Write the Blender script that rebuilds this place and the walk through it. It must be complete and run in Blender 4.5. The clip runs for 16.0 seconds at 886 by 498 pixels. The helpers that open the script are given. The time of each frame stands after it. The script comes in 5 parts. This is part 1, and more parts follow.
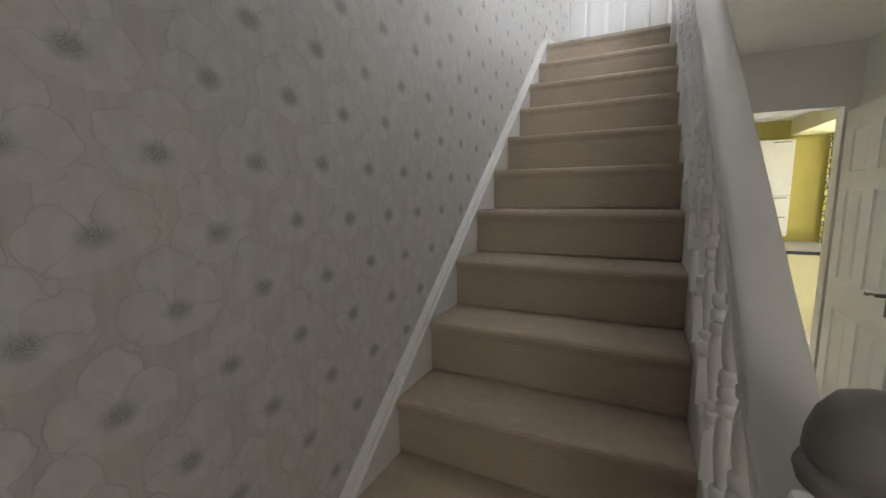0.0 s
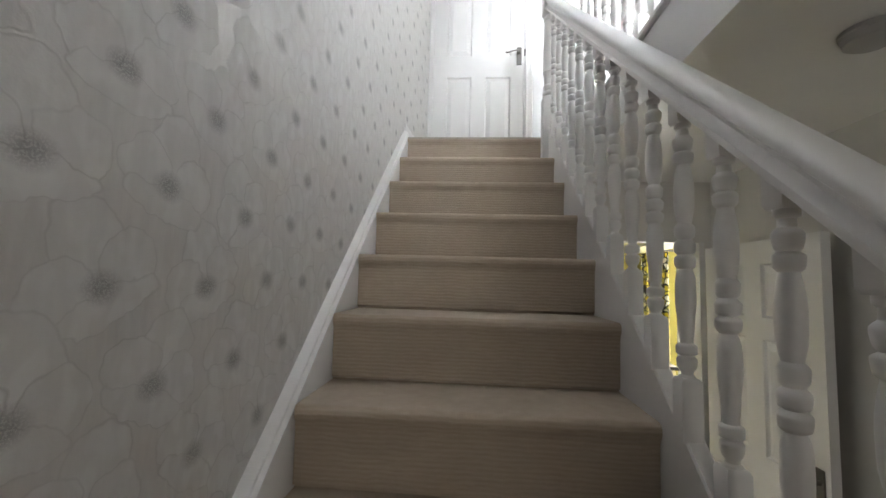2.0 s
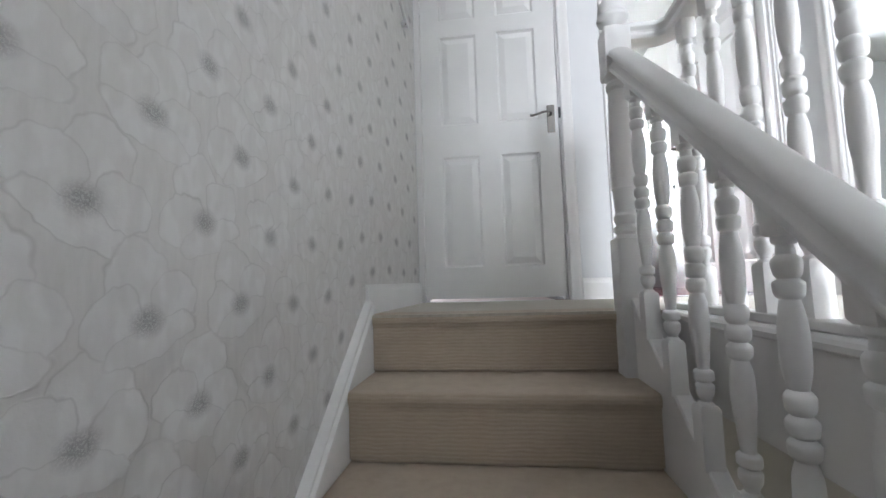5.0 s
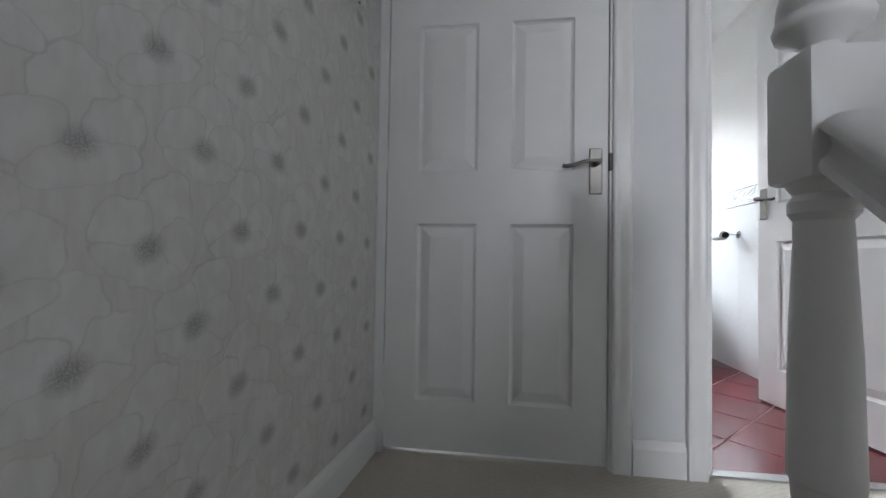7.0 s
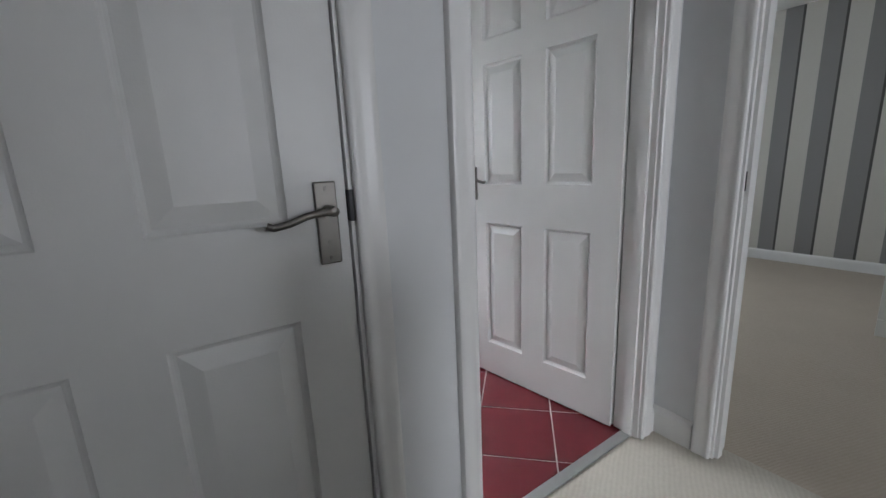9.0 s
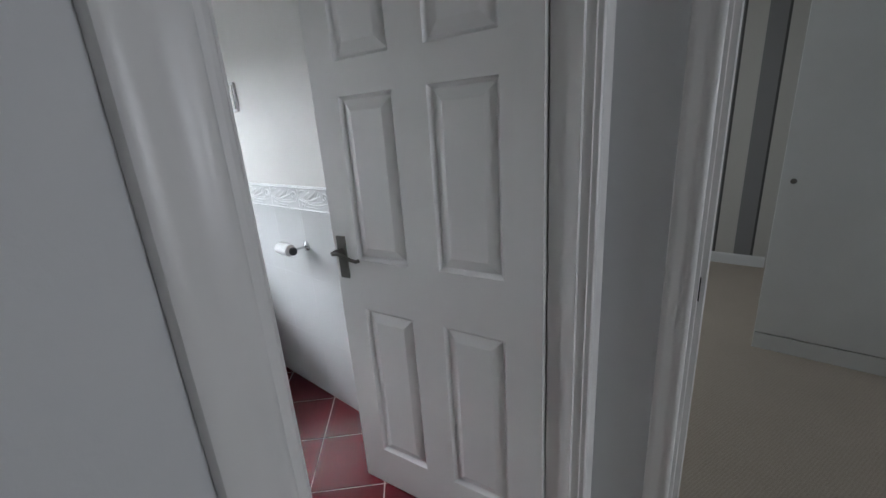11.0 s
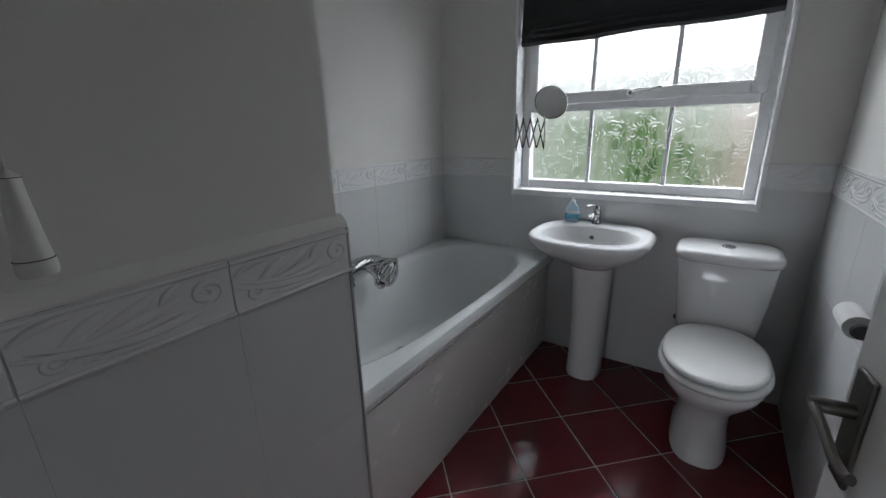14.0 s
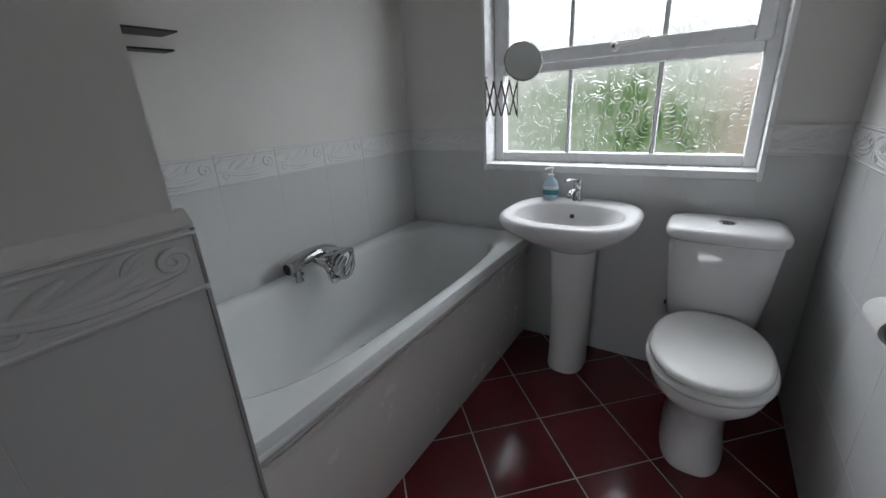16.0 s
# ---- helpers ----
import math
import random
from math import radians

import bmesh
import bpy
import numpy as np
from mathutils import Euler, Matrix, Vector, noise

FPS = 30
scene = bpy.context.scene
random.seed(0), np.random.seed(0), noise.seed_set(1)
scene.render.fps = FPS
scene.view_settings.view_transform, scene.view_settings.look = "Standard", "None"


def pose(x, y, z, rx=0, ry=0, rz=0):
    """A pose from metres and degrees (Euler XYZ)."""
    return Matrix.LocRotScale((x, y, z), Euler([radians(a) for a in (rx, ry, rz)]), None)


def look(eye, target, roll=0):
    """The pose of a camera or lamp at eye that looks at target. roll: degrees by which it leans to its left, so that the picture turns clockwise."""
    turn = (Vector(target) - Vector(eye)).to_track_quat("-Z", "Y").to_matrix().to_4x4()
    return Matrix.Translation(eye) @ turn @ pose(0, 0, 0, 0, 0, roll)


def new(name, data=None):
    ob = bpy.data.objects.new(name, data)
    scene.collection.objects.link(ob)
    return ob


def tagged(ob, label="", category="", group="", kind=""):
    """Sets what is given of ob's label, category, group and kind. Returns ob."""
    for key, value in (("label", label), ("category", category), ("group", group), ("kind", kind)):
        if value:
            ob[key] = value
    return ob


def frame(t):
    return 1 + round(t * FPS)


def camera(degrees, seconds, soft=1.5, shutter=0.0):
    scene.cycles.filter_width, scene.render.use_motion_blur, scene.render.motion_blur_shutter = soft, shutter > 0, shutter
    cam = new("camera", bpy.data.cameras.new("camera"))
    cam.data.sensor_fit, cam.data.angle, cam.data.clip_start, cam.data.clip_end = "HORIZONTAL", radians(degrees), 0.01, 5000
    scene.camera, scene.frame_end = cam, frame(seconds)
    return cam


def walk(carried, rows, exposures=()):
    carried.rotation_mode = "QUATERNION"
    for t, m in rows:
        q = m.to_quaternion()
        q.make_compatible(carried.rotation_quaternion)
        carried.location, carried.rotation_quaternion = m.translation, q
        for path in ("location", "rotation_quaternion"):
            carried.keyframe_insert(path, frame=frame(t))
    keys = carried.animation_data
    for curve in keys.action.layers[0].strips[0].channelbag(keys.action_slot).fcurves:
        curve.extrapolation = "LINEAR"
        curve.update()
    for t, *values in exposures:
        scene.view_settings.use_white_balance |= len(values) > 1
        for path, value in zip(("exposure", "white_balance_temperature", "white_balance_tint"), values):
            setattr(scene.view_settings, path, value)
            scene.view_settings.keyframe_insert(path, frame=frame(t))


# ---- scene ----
cam = camera(96.1, 16.0)
PATH = [
    (0, (0.752, -3.315, -1.155), (-0.125, -1.538, -1.424), -0.6),
    (0.5, (0.625, -3.21, -1.139), (-0.069, -1.339, -1.271), 0.4),
    (0.7, (0.617, -3.151, -1.134), (-0.049, -1.269, -1.253), 1.0),
    (1, (0.538, -3.035, -1.109), (0.074, -1.09, -1.181), 1.3),
    (1.5, (0.43, -2.778, -1.03), (0.301, -0.783, -1.023), 0.3),
    (2, (0.468, -2.476, -0.913), (0.319, -0.488, -0.756), 1.6),
    (2.2, (0.468, -2.378, -0.824), (0.293, -0.391, -0.675), 0.6),
    (2.5, (0.474, -2.228, -0.735), (0.312, -0.239, -0.598), -0.5),
    (3, (0.49, -2.028, -0.557), (0.539, -0.033, -0.414), 0.1),
    (3.5, (0.459, -1.902, -0.412), (0.251, 0.087, -0.403), 0.7),
    (4, (0.437, -1.713, -0.259), (0.336, 0.284, -0.25), 1.5),
    (4.5, (0.477, -1.556, -0.074), (0.264, 0.431, 0.0), 0.7),
    (5, (0.483, -1.41, 0.114), (0.229, 0.567, 0.278), -1.7),
    (5.2, (0.454, -1.298, 0.182), (0.274, 0.688, 0.339), -3.6),
    (7.3, (0.501, -0.519, 0.745), (0.226, 1.462, 0.746), 1.2),
    (7.5, (0.483, -0.452, 0.784), (0.226, 1.53, 0.722), 1.2),
    (7.8, (0.493, -0.335, 0.859), (0.522, 1.655, 0.658), -0.9),
    (8, (0.509, -0.258, 0.897), (0.818, 1.699, 0.622), -0.3),
    (8.5, (0.547, -0.096, 0.992), (1.331, 1.716, 0.678), -1.6),
    (9, (0.585, 0.044, 1.093), (1.675, 1.668, 0.676), -2.5),
    (9.2, (0.606, 0.091, 1.163), (1.909, 1.541, 0.714), -4.2),
    (11.3, (1.14, 0.502, 1.402), (2.59, 1.754, 0.83), -3.9),
    (11.5, (1.211, 0.54, 1.396), (2.376, 2.082, 0.879), -4.2),
    (12, (1.34, 0.581, 1.411), (1.81, 2.46, 0.912), -3.6),
    (12.5, (1.449, 0.682, 1.396), (1.402, 2.615, 0.887), -1.0),
    (13, (1.527, 0.771, 1.391), (0.967, 2.602, 0.815), -0.6),
    (13.5, (1.635, 0.847, 1.369), (0.635, 2.489, 0.817), -1.8),
    (14, (1.64, 0.973, 1.362), (0.557, 2.554, 0.791), -1.4),
    (14.5, (1.621, 1.102, 1.35), (0.541, 2.697, 0.813), -2.1),
    (15, (1.625, 1.196, 1.339), (0.551, 2.77, 0.731), -2.9),
    (15.5, (1.624, 1.265, 1.319), (0.581, 2.827, 0.631), -3.2),
    (16, (1.633, 1.271, 1.32), (0.585, 2.833, 0.641), -3.2),
]
walk(cam, [(t, look(e, g, r)) for t, e, g, r in PATH],
     [(0, 2.08, 6350, 10), (2.2, 1.9, 6300, 10), (3.5, 1.48, 6250, 10), (4.5, 1.2, 6200, 10), (5.2, 0.87, 6150, 10), (7.3, -0.28, 6150, 10), (8.2, -0.38, 6200, 10), (9.2, -0.58, 6200, 10),
      (11.3, -1.18, 6150, 10), (12.0, -1.42, 6150, 10), (12.5, -1.87, 6150, 10), (14, -2.2, 6250, 10), (16, -2.12, 6350, 10)])

# ---------------- world and light ----------------
world = bpy.data.worlds.new("world")
scene.world = world
world.use_nodes = True
wn = world.node_tree
sky = wn.nodes.new("ShaderNodeTexSky")
sky.sky_type = "NISHITA"
sky.sun_disc = False
sky.sun_elevation = radians(35)
sky.sun_rotation = radians(200)
wn.links.new(sky.outputs[0], wn.nodes["Background"].inputs[0])
wn.nodes["Background"].inputs[1].default_value = 0.08


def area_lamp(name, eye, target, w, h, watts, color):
    """Rectangular lamp for daylight at a window or for added fill."""
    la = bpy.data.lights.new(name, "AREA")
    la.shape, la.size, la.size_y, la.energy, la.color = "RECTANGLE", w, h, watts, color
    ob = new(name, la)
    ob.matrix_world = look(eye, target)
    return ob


SKY = (0.85, 0.93, 1.0)
area_lamp("bathroom_window_light", (0.85, 4.4, 2.5), (1.05, 2.6, 1.0), 2.5, 1.8, 900, (0.93, 0.96, 1.0))
# added fill, kept out of view, to brighten the bath wall
area_lamp("bathroom_side_fill_light", (3.3, 4.3, 1.9), (0.3, 2.7, 1.55), 1.6, 1.6, 420, (0.93, 0.96, 1.0))
area_lamp("bedroom_window_light", (3.6, 3.15, 1.45), (2.6, 0.0, 1.0), 1.6, 1.2, 38, SKY)
# both front windows are assumed, not built; they light landing and stairs
area_lamp("small_bedroom_window_light", (1.50, -4.36, 1.5), (1.35, 0.0, 1.45), 1.06, 1.2, 112, (0.92, 0.945, 1.0))
area_lamp("front_bedroom_window_light", (5.46, -1.3, 1.5), (0.0, -1.3, 0.9), 1.7, 1.2, 20, (0.92, 0.945, 1.0))
area_lamp("kitchen_back_door_light", (3.82, 3.34, -1.6), (3.2, 0.5, -1.9), 0.86, 2.0, 20, (1.0, 0.98, 0.94))
area_lamp("front_door_light", (1.45, -4.36, -1.2), (1.2, -1.0, -1.6), 0.5, 1.5, 1.9, (1.0, 0.94, 0.86))

# ---------------- materials ----------------


def nodes_of(name):
    m = bpy.data.materials.new(name)
    m.use_nodes = True
    nt = m.node_tree
    return m, nt, nt.nodes["Principled BSDF"]


def coords(nt, scale=(1, 1, 1), rot=(0, 0, 0)):
    tc = nt.nodes.new("ShaderNodeNewGeometry")
    mp = nt.nodes.new("ShaderNodeMapping")
    nt.links.new(tc.outputs["Position"], mp.inputs["Vector"])
    mp.inputs["Scale"].default_value = scale
    mp.inputs["Rotation"].default_value = rot
    return mp.outputs[0]


def ramp(nt, fac, stops):
    r = nt.nodes.new("ShaderNodeValToRGB")
    el = r.color_ramp.elements
    while len(el) < len(stops):
        el.new(0.5)
    for e, (p, c) in zip(el, stops):
        e.position, e.color = p, (*c, 1)
    nt.links.new(fac, r.inputs[0])
    return r.outputs[0]


def noise_tex(nt, vec, scale, detail=3.0, rough=0.55):
    n = nt.nodes.new("ShaderNodeTexNoise")
    n.inputs["Scale"].default_value, n.inputs["Detail"].default_value, n.inputs["Roughness"].default_value = scale, detail, rough
    nt.links.new(vec, n.inputs["Vector"])
    return n.outputs["Fac"]


def math_node(nt, op, a, b=None, c=None):
    n = nt.nodes.new("ShaderNodeMath")
    n.operation = op
    for i, v in enumerate((a, b, c)):
        if v is None:
            continue
        if isinstance(v, (int, float)):
            n.inputs[i].default_value = v
        else:
            nt.links.new(v, n.inputs[i])
    return n.outputs[0]


def mix(nt, fac, a, b):
    n = nt.nodes.new("ShaderNodeMix")
    n.data_type = "RGBA"
    if isinstance(fac, (int, float)):
        n.inputs[0].default_value = fac
    else:
        nt.links.new(fac, n.inputs[0])
    for i, v in ((6, a), (7, b)):
        if isinstance(v, tuple):
            n.inputs[i].default_value = (*v, 1)
        else:
            nt.links.new(v, n.inputs[i])
    return n.outputs[2]


def bump(nt, bsdf, height, strength=0.2, distance=0.002):
    b = nt.nodes.new("ShaderNodeBump")
    b.inputs["Strength"].default_value, b.inputs["Distance"].default_value = strength, distance
    nt.links.new(height, b.inputs["Height"])
    nt.links.new(b.outputs[0], bsdf.inputs["Normal"])


def paint(name, color, rough=0.45, vary=0.06, grain=180.0, relief=0.12, metal=0.0, big=2.5):
    """Plain paint, plastic, ceramic or metal with soft blotches and fine grain."""
    m, nt, b = nodes_of(name)
    v = coords(nt)
    lo = tuple(max(0.0, c * (1 - vary)) for c in color)
    hi = tuple(min(1.0, c * (1 + vary * 0.5)) for c in color)
    nt.links.new(ramp(nt, noise_tex(nt, v, big, 5.0), [(0.3, lo), (0.7, hi)]), b.inputs["Base Color"])
    b.inputs["Roughness"].default_value, b.inputs["Metallic"].default_value = rough, metal
    g = noise_tex(nt, v, grain, 2.0)
    r = math_node(nt, "MULTIPLY_ADD", noise_tex(nt, v, big * 4, 4.0), 0.16, rough - 0.08)
    nt.links.new(r, b.inputs["Roughness"])
    if relief:
        bump(nt, b, g, relief, 0.001)
    return m


def make_wallpaper():
    """Pearl paper with matt drawn poppies: a tall back petal, two side petals and a wide front petal round a dark stippled heart."""
    m, nt, b = nodes_of("poppy_wallpaper")
    op = lambda *a: math_node(nt, *a)
    geo = nt.nodes.new("ShaderNodeNewGeometry")
    sep = nt.nodes.new("ShaderNodeSeparateXYZ")
    nt.links.new(geo.outputs["Position"], sep.inputs[0])
    # the paper rides up a little towards the landing
    rise = nt.nodes.new("ShaderNodeMapRange")
    rise.inputs[1].default_value, rise.inputs[2].default_value, rise.inputs[4].default_value = -0.35, 0.15, 0.09
    nt.links.new(sep.outputs[1], rise.inputs[0])
    up = op("SUBTRACT", sep.outputs[2], rise.outputs[0])
    comb = nt.nodes.new("ShaderNodeCombineXYZ")
    nt.links.new(sep.outputs[1], comb.inputs[0])
    nt.links.new(up, comb.inputs[1])
    base = comb.outputs[0]
    wob = op("MULTIPLY", op("SUBTRACT", noise_tex(nt, base, 17.0, 2.0), 0.5), 0.040)
    wob2 = op("MULTIPLY", op("SUBTRACT", noise_tex(nt, base, 23.0, 2.0), 0.5), 0.036)
    speck = noise_tex(nt, base, 300.0, 1.0)
    CW, CH = 0.2, 0.288
    line = fill = heart = None
    def ease(fac, lo, hi):
        r = nt.nodes.new("ShaderNodeMapRange")
        r.inputs[1].default_value, r.inputs[2].default_value = lo, hi
        nt.links.new(fac, r.inputs[0])
        return r.outputs[0]

    soft_tone = ease(noise_tex(nt, base, 9.0, 1.0), 0.42, 0.6)
    for k, (ox, oy) in enumerate(((0.0, 0.225), (0.1, 0.081))):
        sx = op("ADD", op("DIVIDE", op("SUBTRACT", sep.outputs[1], ox), CW), 100.5)
        sy = op("ADD", op("DIVIDE", op("SUBTRACT", up, oy), CH), 100.5)
        cell = nt.nodes.new("ShaderNodeCombineXYZ")
        nt.links.new(op("FLOOR", sx), cell.inputs[0])
        nt.links.new(op("FLOOR", sy), cell.inputs[1])
        cell.inputs[2].default_value = k * 7.3
        wnz = nt.nodes.new("ShaderNodeTexWhiteNoise")
        nt.links.new(cell.outputs[0], wnz.inputs["Vector"])
        rnd = nt.nodes.new("ShaderNodeSeparateColor")
        nt.links.new(wnz.outputs["Color"], rnd.inputs[0])
        lx = op("MULTIPLY", op("SUBTRACT", op("FRACT", sx), op("MULTIPLY_ADD", rnd.outputs[0], 0.06, 0.47)), CW)
        ly = op("MULTIPLY", op("SUBTRACT", op("FRACT", sy), op("MULTIPLY_ADD", rnd.outputs[1], 0.06, 0.47)), CH)
        ang = op("MULTIPLY_ADD", rnd.outputs[2], 1.1, -0.55)
        ca, sa = op("COSINE", ang), op("SINE", ang)
        qx = op("ADD", lx, wob)
        qy = op("ADD", ly, wob2)
        px = op("SUBTRACT", op("MULTIPLY", qx, ca), op("MULTIPLY", qy, sa))
        py = op("ADD", op("MULTIPLY", qx, sa), op("MULTIPLY", qy, ca))
        for cx, cy, ra, rb, lean in ((0.0, 0.052, 0.050, 0.062, 0.0), (-0.050, 0.012, 0.046, 0.040, 0.5), (0.050, 0.014, 0.044, 0.042, -0.5), (0.004, -0.032, 0.078, 0.026, 0.0)):
            ex, ey = op("SUBTRACT", px, cx), op("SUBTRACT", py, cy)
            if lean:
                c0, s0 = math.cos(lean), math.sin(lean)
                ex, ey = op("ADD", op("MULTIPLY", ex, c0), op("MULTIPLY", ey, s0)), op("SUBTRACT", op("MULTIPLY", ey, c0), op("MULTIPLY", ex, s0))
            ex, ey = op("DIVIDE", ex, ra), op("DIVIDE", ey, rb)
            e = op("SQRT", op("ADD", op("MULTIPLY", ex, ex), op("MULTIPLY", ey, ey)))
            inside = op("LESS_THAN", e, 1.0)
            edge = nt.nodes.new("ShaderNodeMapRange")
            edge.inputs[1].default_value, edge.inputs[2].default_value = 0.06, 0.0
            nt.links.new(op("ABSOLUTE", op("SUBTRACT", e, 1.0)), edge.inputs[0])
            # shade inside the rim, as if brushed towards the heart
            rim = nt.nodes.new("ShaderNodeMapRange")
            rim.inputs[1].default_value, rim.inputs[2].default_value, rim.inputs[4].default_value = 0.45, 1.0, 0.30
            nt.links.new(e, rim.inputs[0])
            drawn = op("MAXIMUM", edge.outputs[0], op("MULTIPLY", op("MULTIPLY", rim.outputs[0], inside), soft_tone))
            if line is None:
                line, fill = drawn, inside
            else:
                line = op("MAXIMUM", op("MULTIPLY", line, op("SUBTRACT", 1.0, inside)), drawn)
                fill = op("MAXIMUM", fill, inside)
        hy = op("MULTIPLY", op("SUBTRACT", ly, -0.004), 1.25)
        rr = op("SQRT", op("ADD", op("MULTIPLY", lx, lx), op("MULTIPLY", hy, hy)))
        soft = nt.nodes.new("ShaderNodeMapRange")
        soft.inputs[1].default_value, soft.inputs[2].default_value = 0.034, 0.010
        nt.links.new(op("ADD", rr, op("MULTIPLY", wob, 0.35)), soft.inputs[0])
        h = op("MULTIPLY", soft.outputs[0], op("MULTIPLY_ADD", op("GREATER_THAN", speck, 0.47), 0.40, 0.55))
        heart = h if heart is None else op("MAXIMUM", heart, h)
    streak = noise_tex(nt, coords(nt, (1, 5, 1.0)), 12.0, 4.0)
    ground = ramp(nt, streak, [(0.3, (0.58, 0.56, 0.535)), (0.75, (0.67, 0.65, 0.625))])
    faint = op("MULTIPLY_ADD", noise_tex(nt, base, 13.0, 2.0), 0.9, -0.15)
    c = mix(nt, op("MULTIPLY", fill, 0.5), ground, (0.68, 0.665, 0.645))
    wash = ease(noise_tex(nt, coords(nt, (1, 1.6, 1)), 19.0, 1.0), 0.46, 0.60)
    c = mix(nt, op("MULTIPLY", op("MULTIPLY", wash, fill), 0.34), c, (0.78, 0.775, 0.76))
    c = mix(nt, op("MULTIPLY", line, op("MULTIPLY", faint, 1.05)), c, (0.38, 0.36, 0.34))
    c = mix(nt, op("MULTIPLY", heart, 0.58), c, (0.14, 0.137, 0.137))
    nt.links.new(c, b.inputs["Base Color"])
    nt.links.new(op("MULTIPLY_ADD", fill, 0.30, op("MULTIPLY_ADD", streak, 0.12, 0.31)), b.inputs["Roughness"])
    nt.links.new(op("MULTIPLY_ADD", fill, -0.6, 1.0), b.inputs["Specular IOR Level"])
    nt.links.new(op("MULTIPLY_ADD", fill, -0.22, 0.24), b.inputs["Metallic"])
    bump(nt, b, op("ADD", op("ADD", op("MULTIPLY", fill, 0.6), line), noise_tex(nt, base, 140.0, 2.0)), 0.2, 0.0015)
    return m


def make_carpet(name, lo, hi, rib_axis, rib, tilt=0.0):
    """Loop-pile carpet: rows of loops, soft blotches of wear."""
    m, nt, b = nodes_of(name)
    v = coords(nt, rot=(0, 0, radians(tilt)))
    sp = nt.nodes.new("ShaderNodeSeparateXYZ")
    nt.links.new(v, sp.inputs[0])
    wob = math_node(nt, "MULTIPLY", noise_tex(nt, v, 14.0, 2.0), 0.012)
    ph = math_node(nt, "MULTIPLY", math_node(nt, "ADD", sp.outputs[rib_axis], wob), 6.2832 / rib)
    rows = math_node(nt, "MULTIPLY_ADD", math_node(nt, "SINE", ph), 0.5, 0.5)
    fine = noise_tex(nt, v, 420.0, 2.0)
    blot = noise_tex(nt, v, 3.2, 4.0)
    streak = noise_tex(nt, coords(nt, (26, 26, 190)) if rib_axis == 2 else v, 1.0 if rib_axis == 2 else 60.0, 2.0)
    h = math_node(nt, "ADD", math_node(nt, "MULTIPLY", rows, 0.45), math_node(nt, "MULTIPLY", fine, 0.8))
    tone = math_node(nt, "ADD", math_node(nt, "MULTIPLY", h, 0.22), math_node(nt, "ADD", math_node(nt, "MULTIPLY", blot, 0.30), math_node(nt, "MULTIPLY", streak, 0.30)))
    nt.links.new(ramp(nt, tone, [(0.3, lo), (0.75, hi)]), b.inputs["Base Color"])
    b.inputs["Roughness"].default_value = 0.95
    b.inputs["Sheen Weight"].default_value = 0.15
    bump(nt, b, h, 0.3, 0.0035)
    return m


def make_floor_tile():
    m, nt, b = nodes_of("red_floor_tile_glaze")
    v = coords(nt)
    oi = nt.nodes.new("ShaderNodeObjectInfo")
    n = math_node(nt, "ADD", math_node(nt, "MULTIPLY", noise_tex(nt, v, 9.0, 5.0, 0.65), 0.75), math_node(nt, "MULTIPLY", oi.outputs["Random"], 0.25))
    nt.links.new(ramp(nt, n, [(0.2, (0.098, 0.010, 0.015)), (0.85, (0.135, 0.016, 0.022))]), b.inputs["Base Color"])
    nt.links.new(math_node(nt, "MULTIPLY_ADD", noise_tex(nt, v, 11.0, 3.0), 0.18, 0.075), b.inputs["Roughness"])
    bump(nt, b, noise_tex(nt, v, 13.0, 2.5), 0.13, 0.004)
    return m


def make_stripes():
    """Grey and cream striped paper with a narrow dark line beside each grey band."""
    m, nt, b = nodes_of("striped_wallpaper")
    v = coords(nt)
    sp = nt.nodes.new("ShaderNodeSeparateXYZ")
    nt.links.new(v, sp.inputs[0])
    f = math_node(nt, "FRACT", math_node(nt, "DIVIDE", math_node(nt, "ADD", sp.outputs[1], 9.895), 0.29))
    r = nt.nodes.new("ShaderNodeValToRGB")
    r.color_ramp.interpolation = "CONSTANT"
    stops = [(0.0, (0.07, 0.065, 0.06)), (0.06, (0.25, 0.24, 0.235)), (0.5, (0.60, 0.57, 0.52))]
    r.color_ramp.elements.new(0.5)
    for e, (p, c) in zip(r.color_ramp.elements, stops):
        e.position, e.color = p, (*c, 1)
    nt.links.new(f, r.inputs[0])
    g = mix(nt, math_node(nt, "MULTIPLY", noise_tex(nt, v, 60.0, 3.0), 0.12), r.outputs[0], (0.3, 0.3, 0.3))
    nt.links.new(g, b.inputs["Base Color"])
    b.inputs["Roughness"].default_value = 0.6
    bump(nt, b, noise_tex(nt, v, 220.0, 2.0), 0.15, 0.001)
    return m


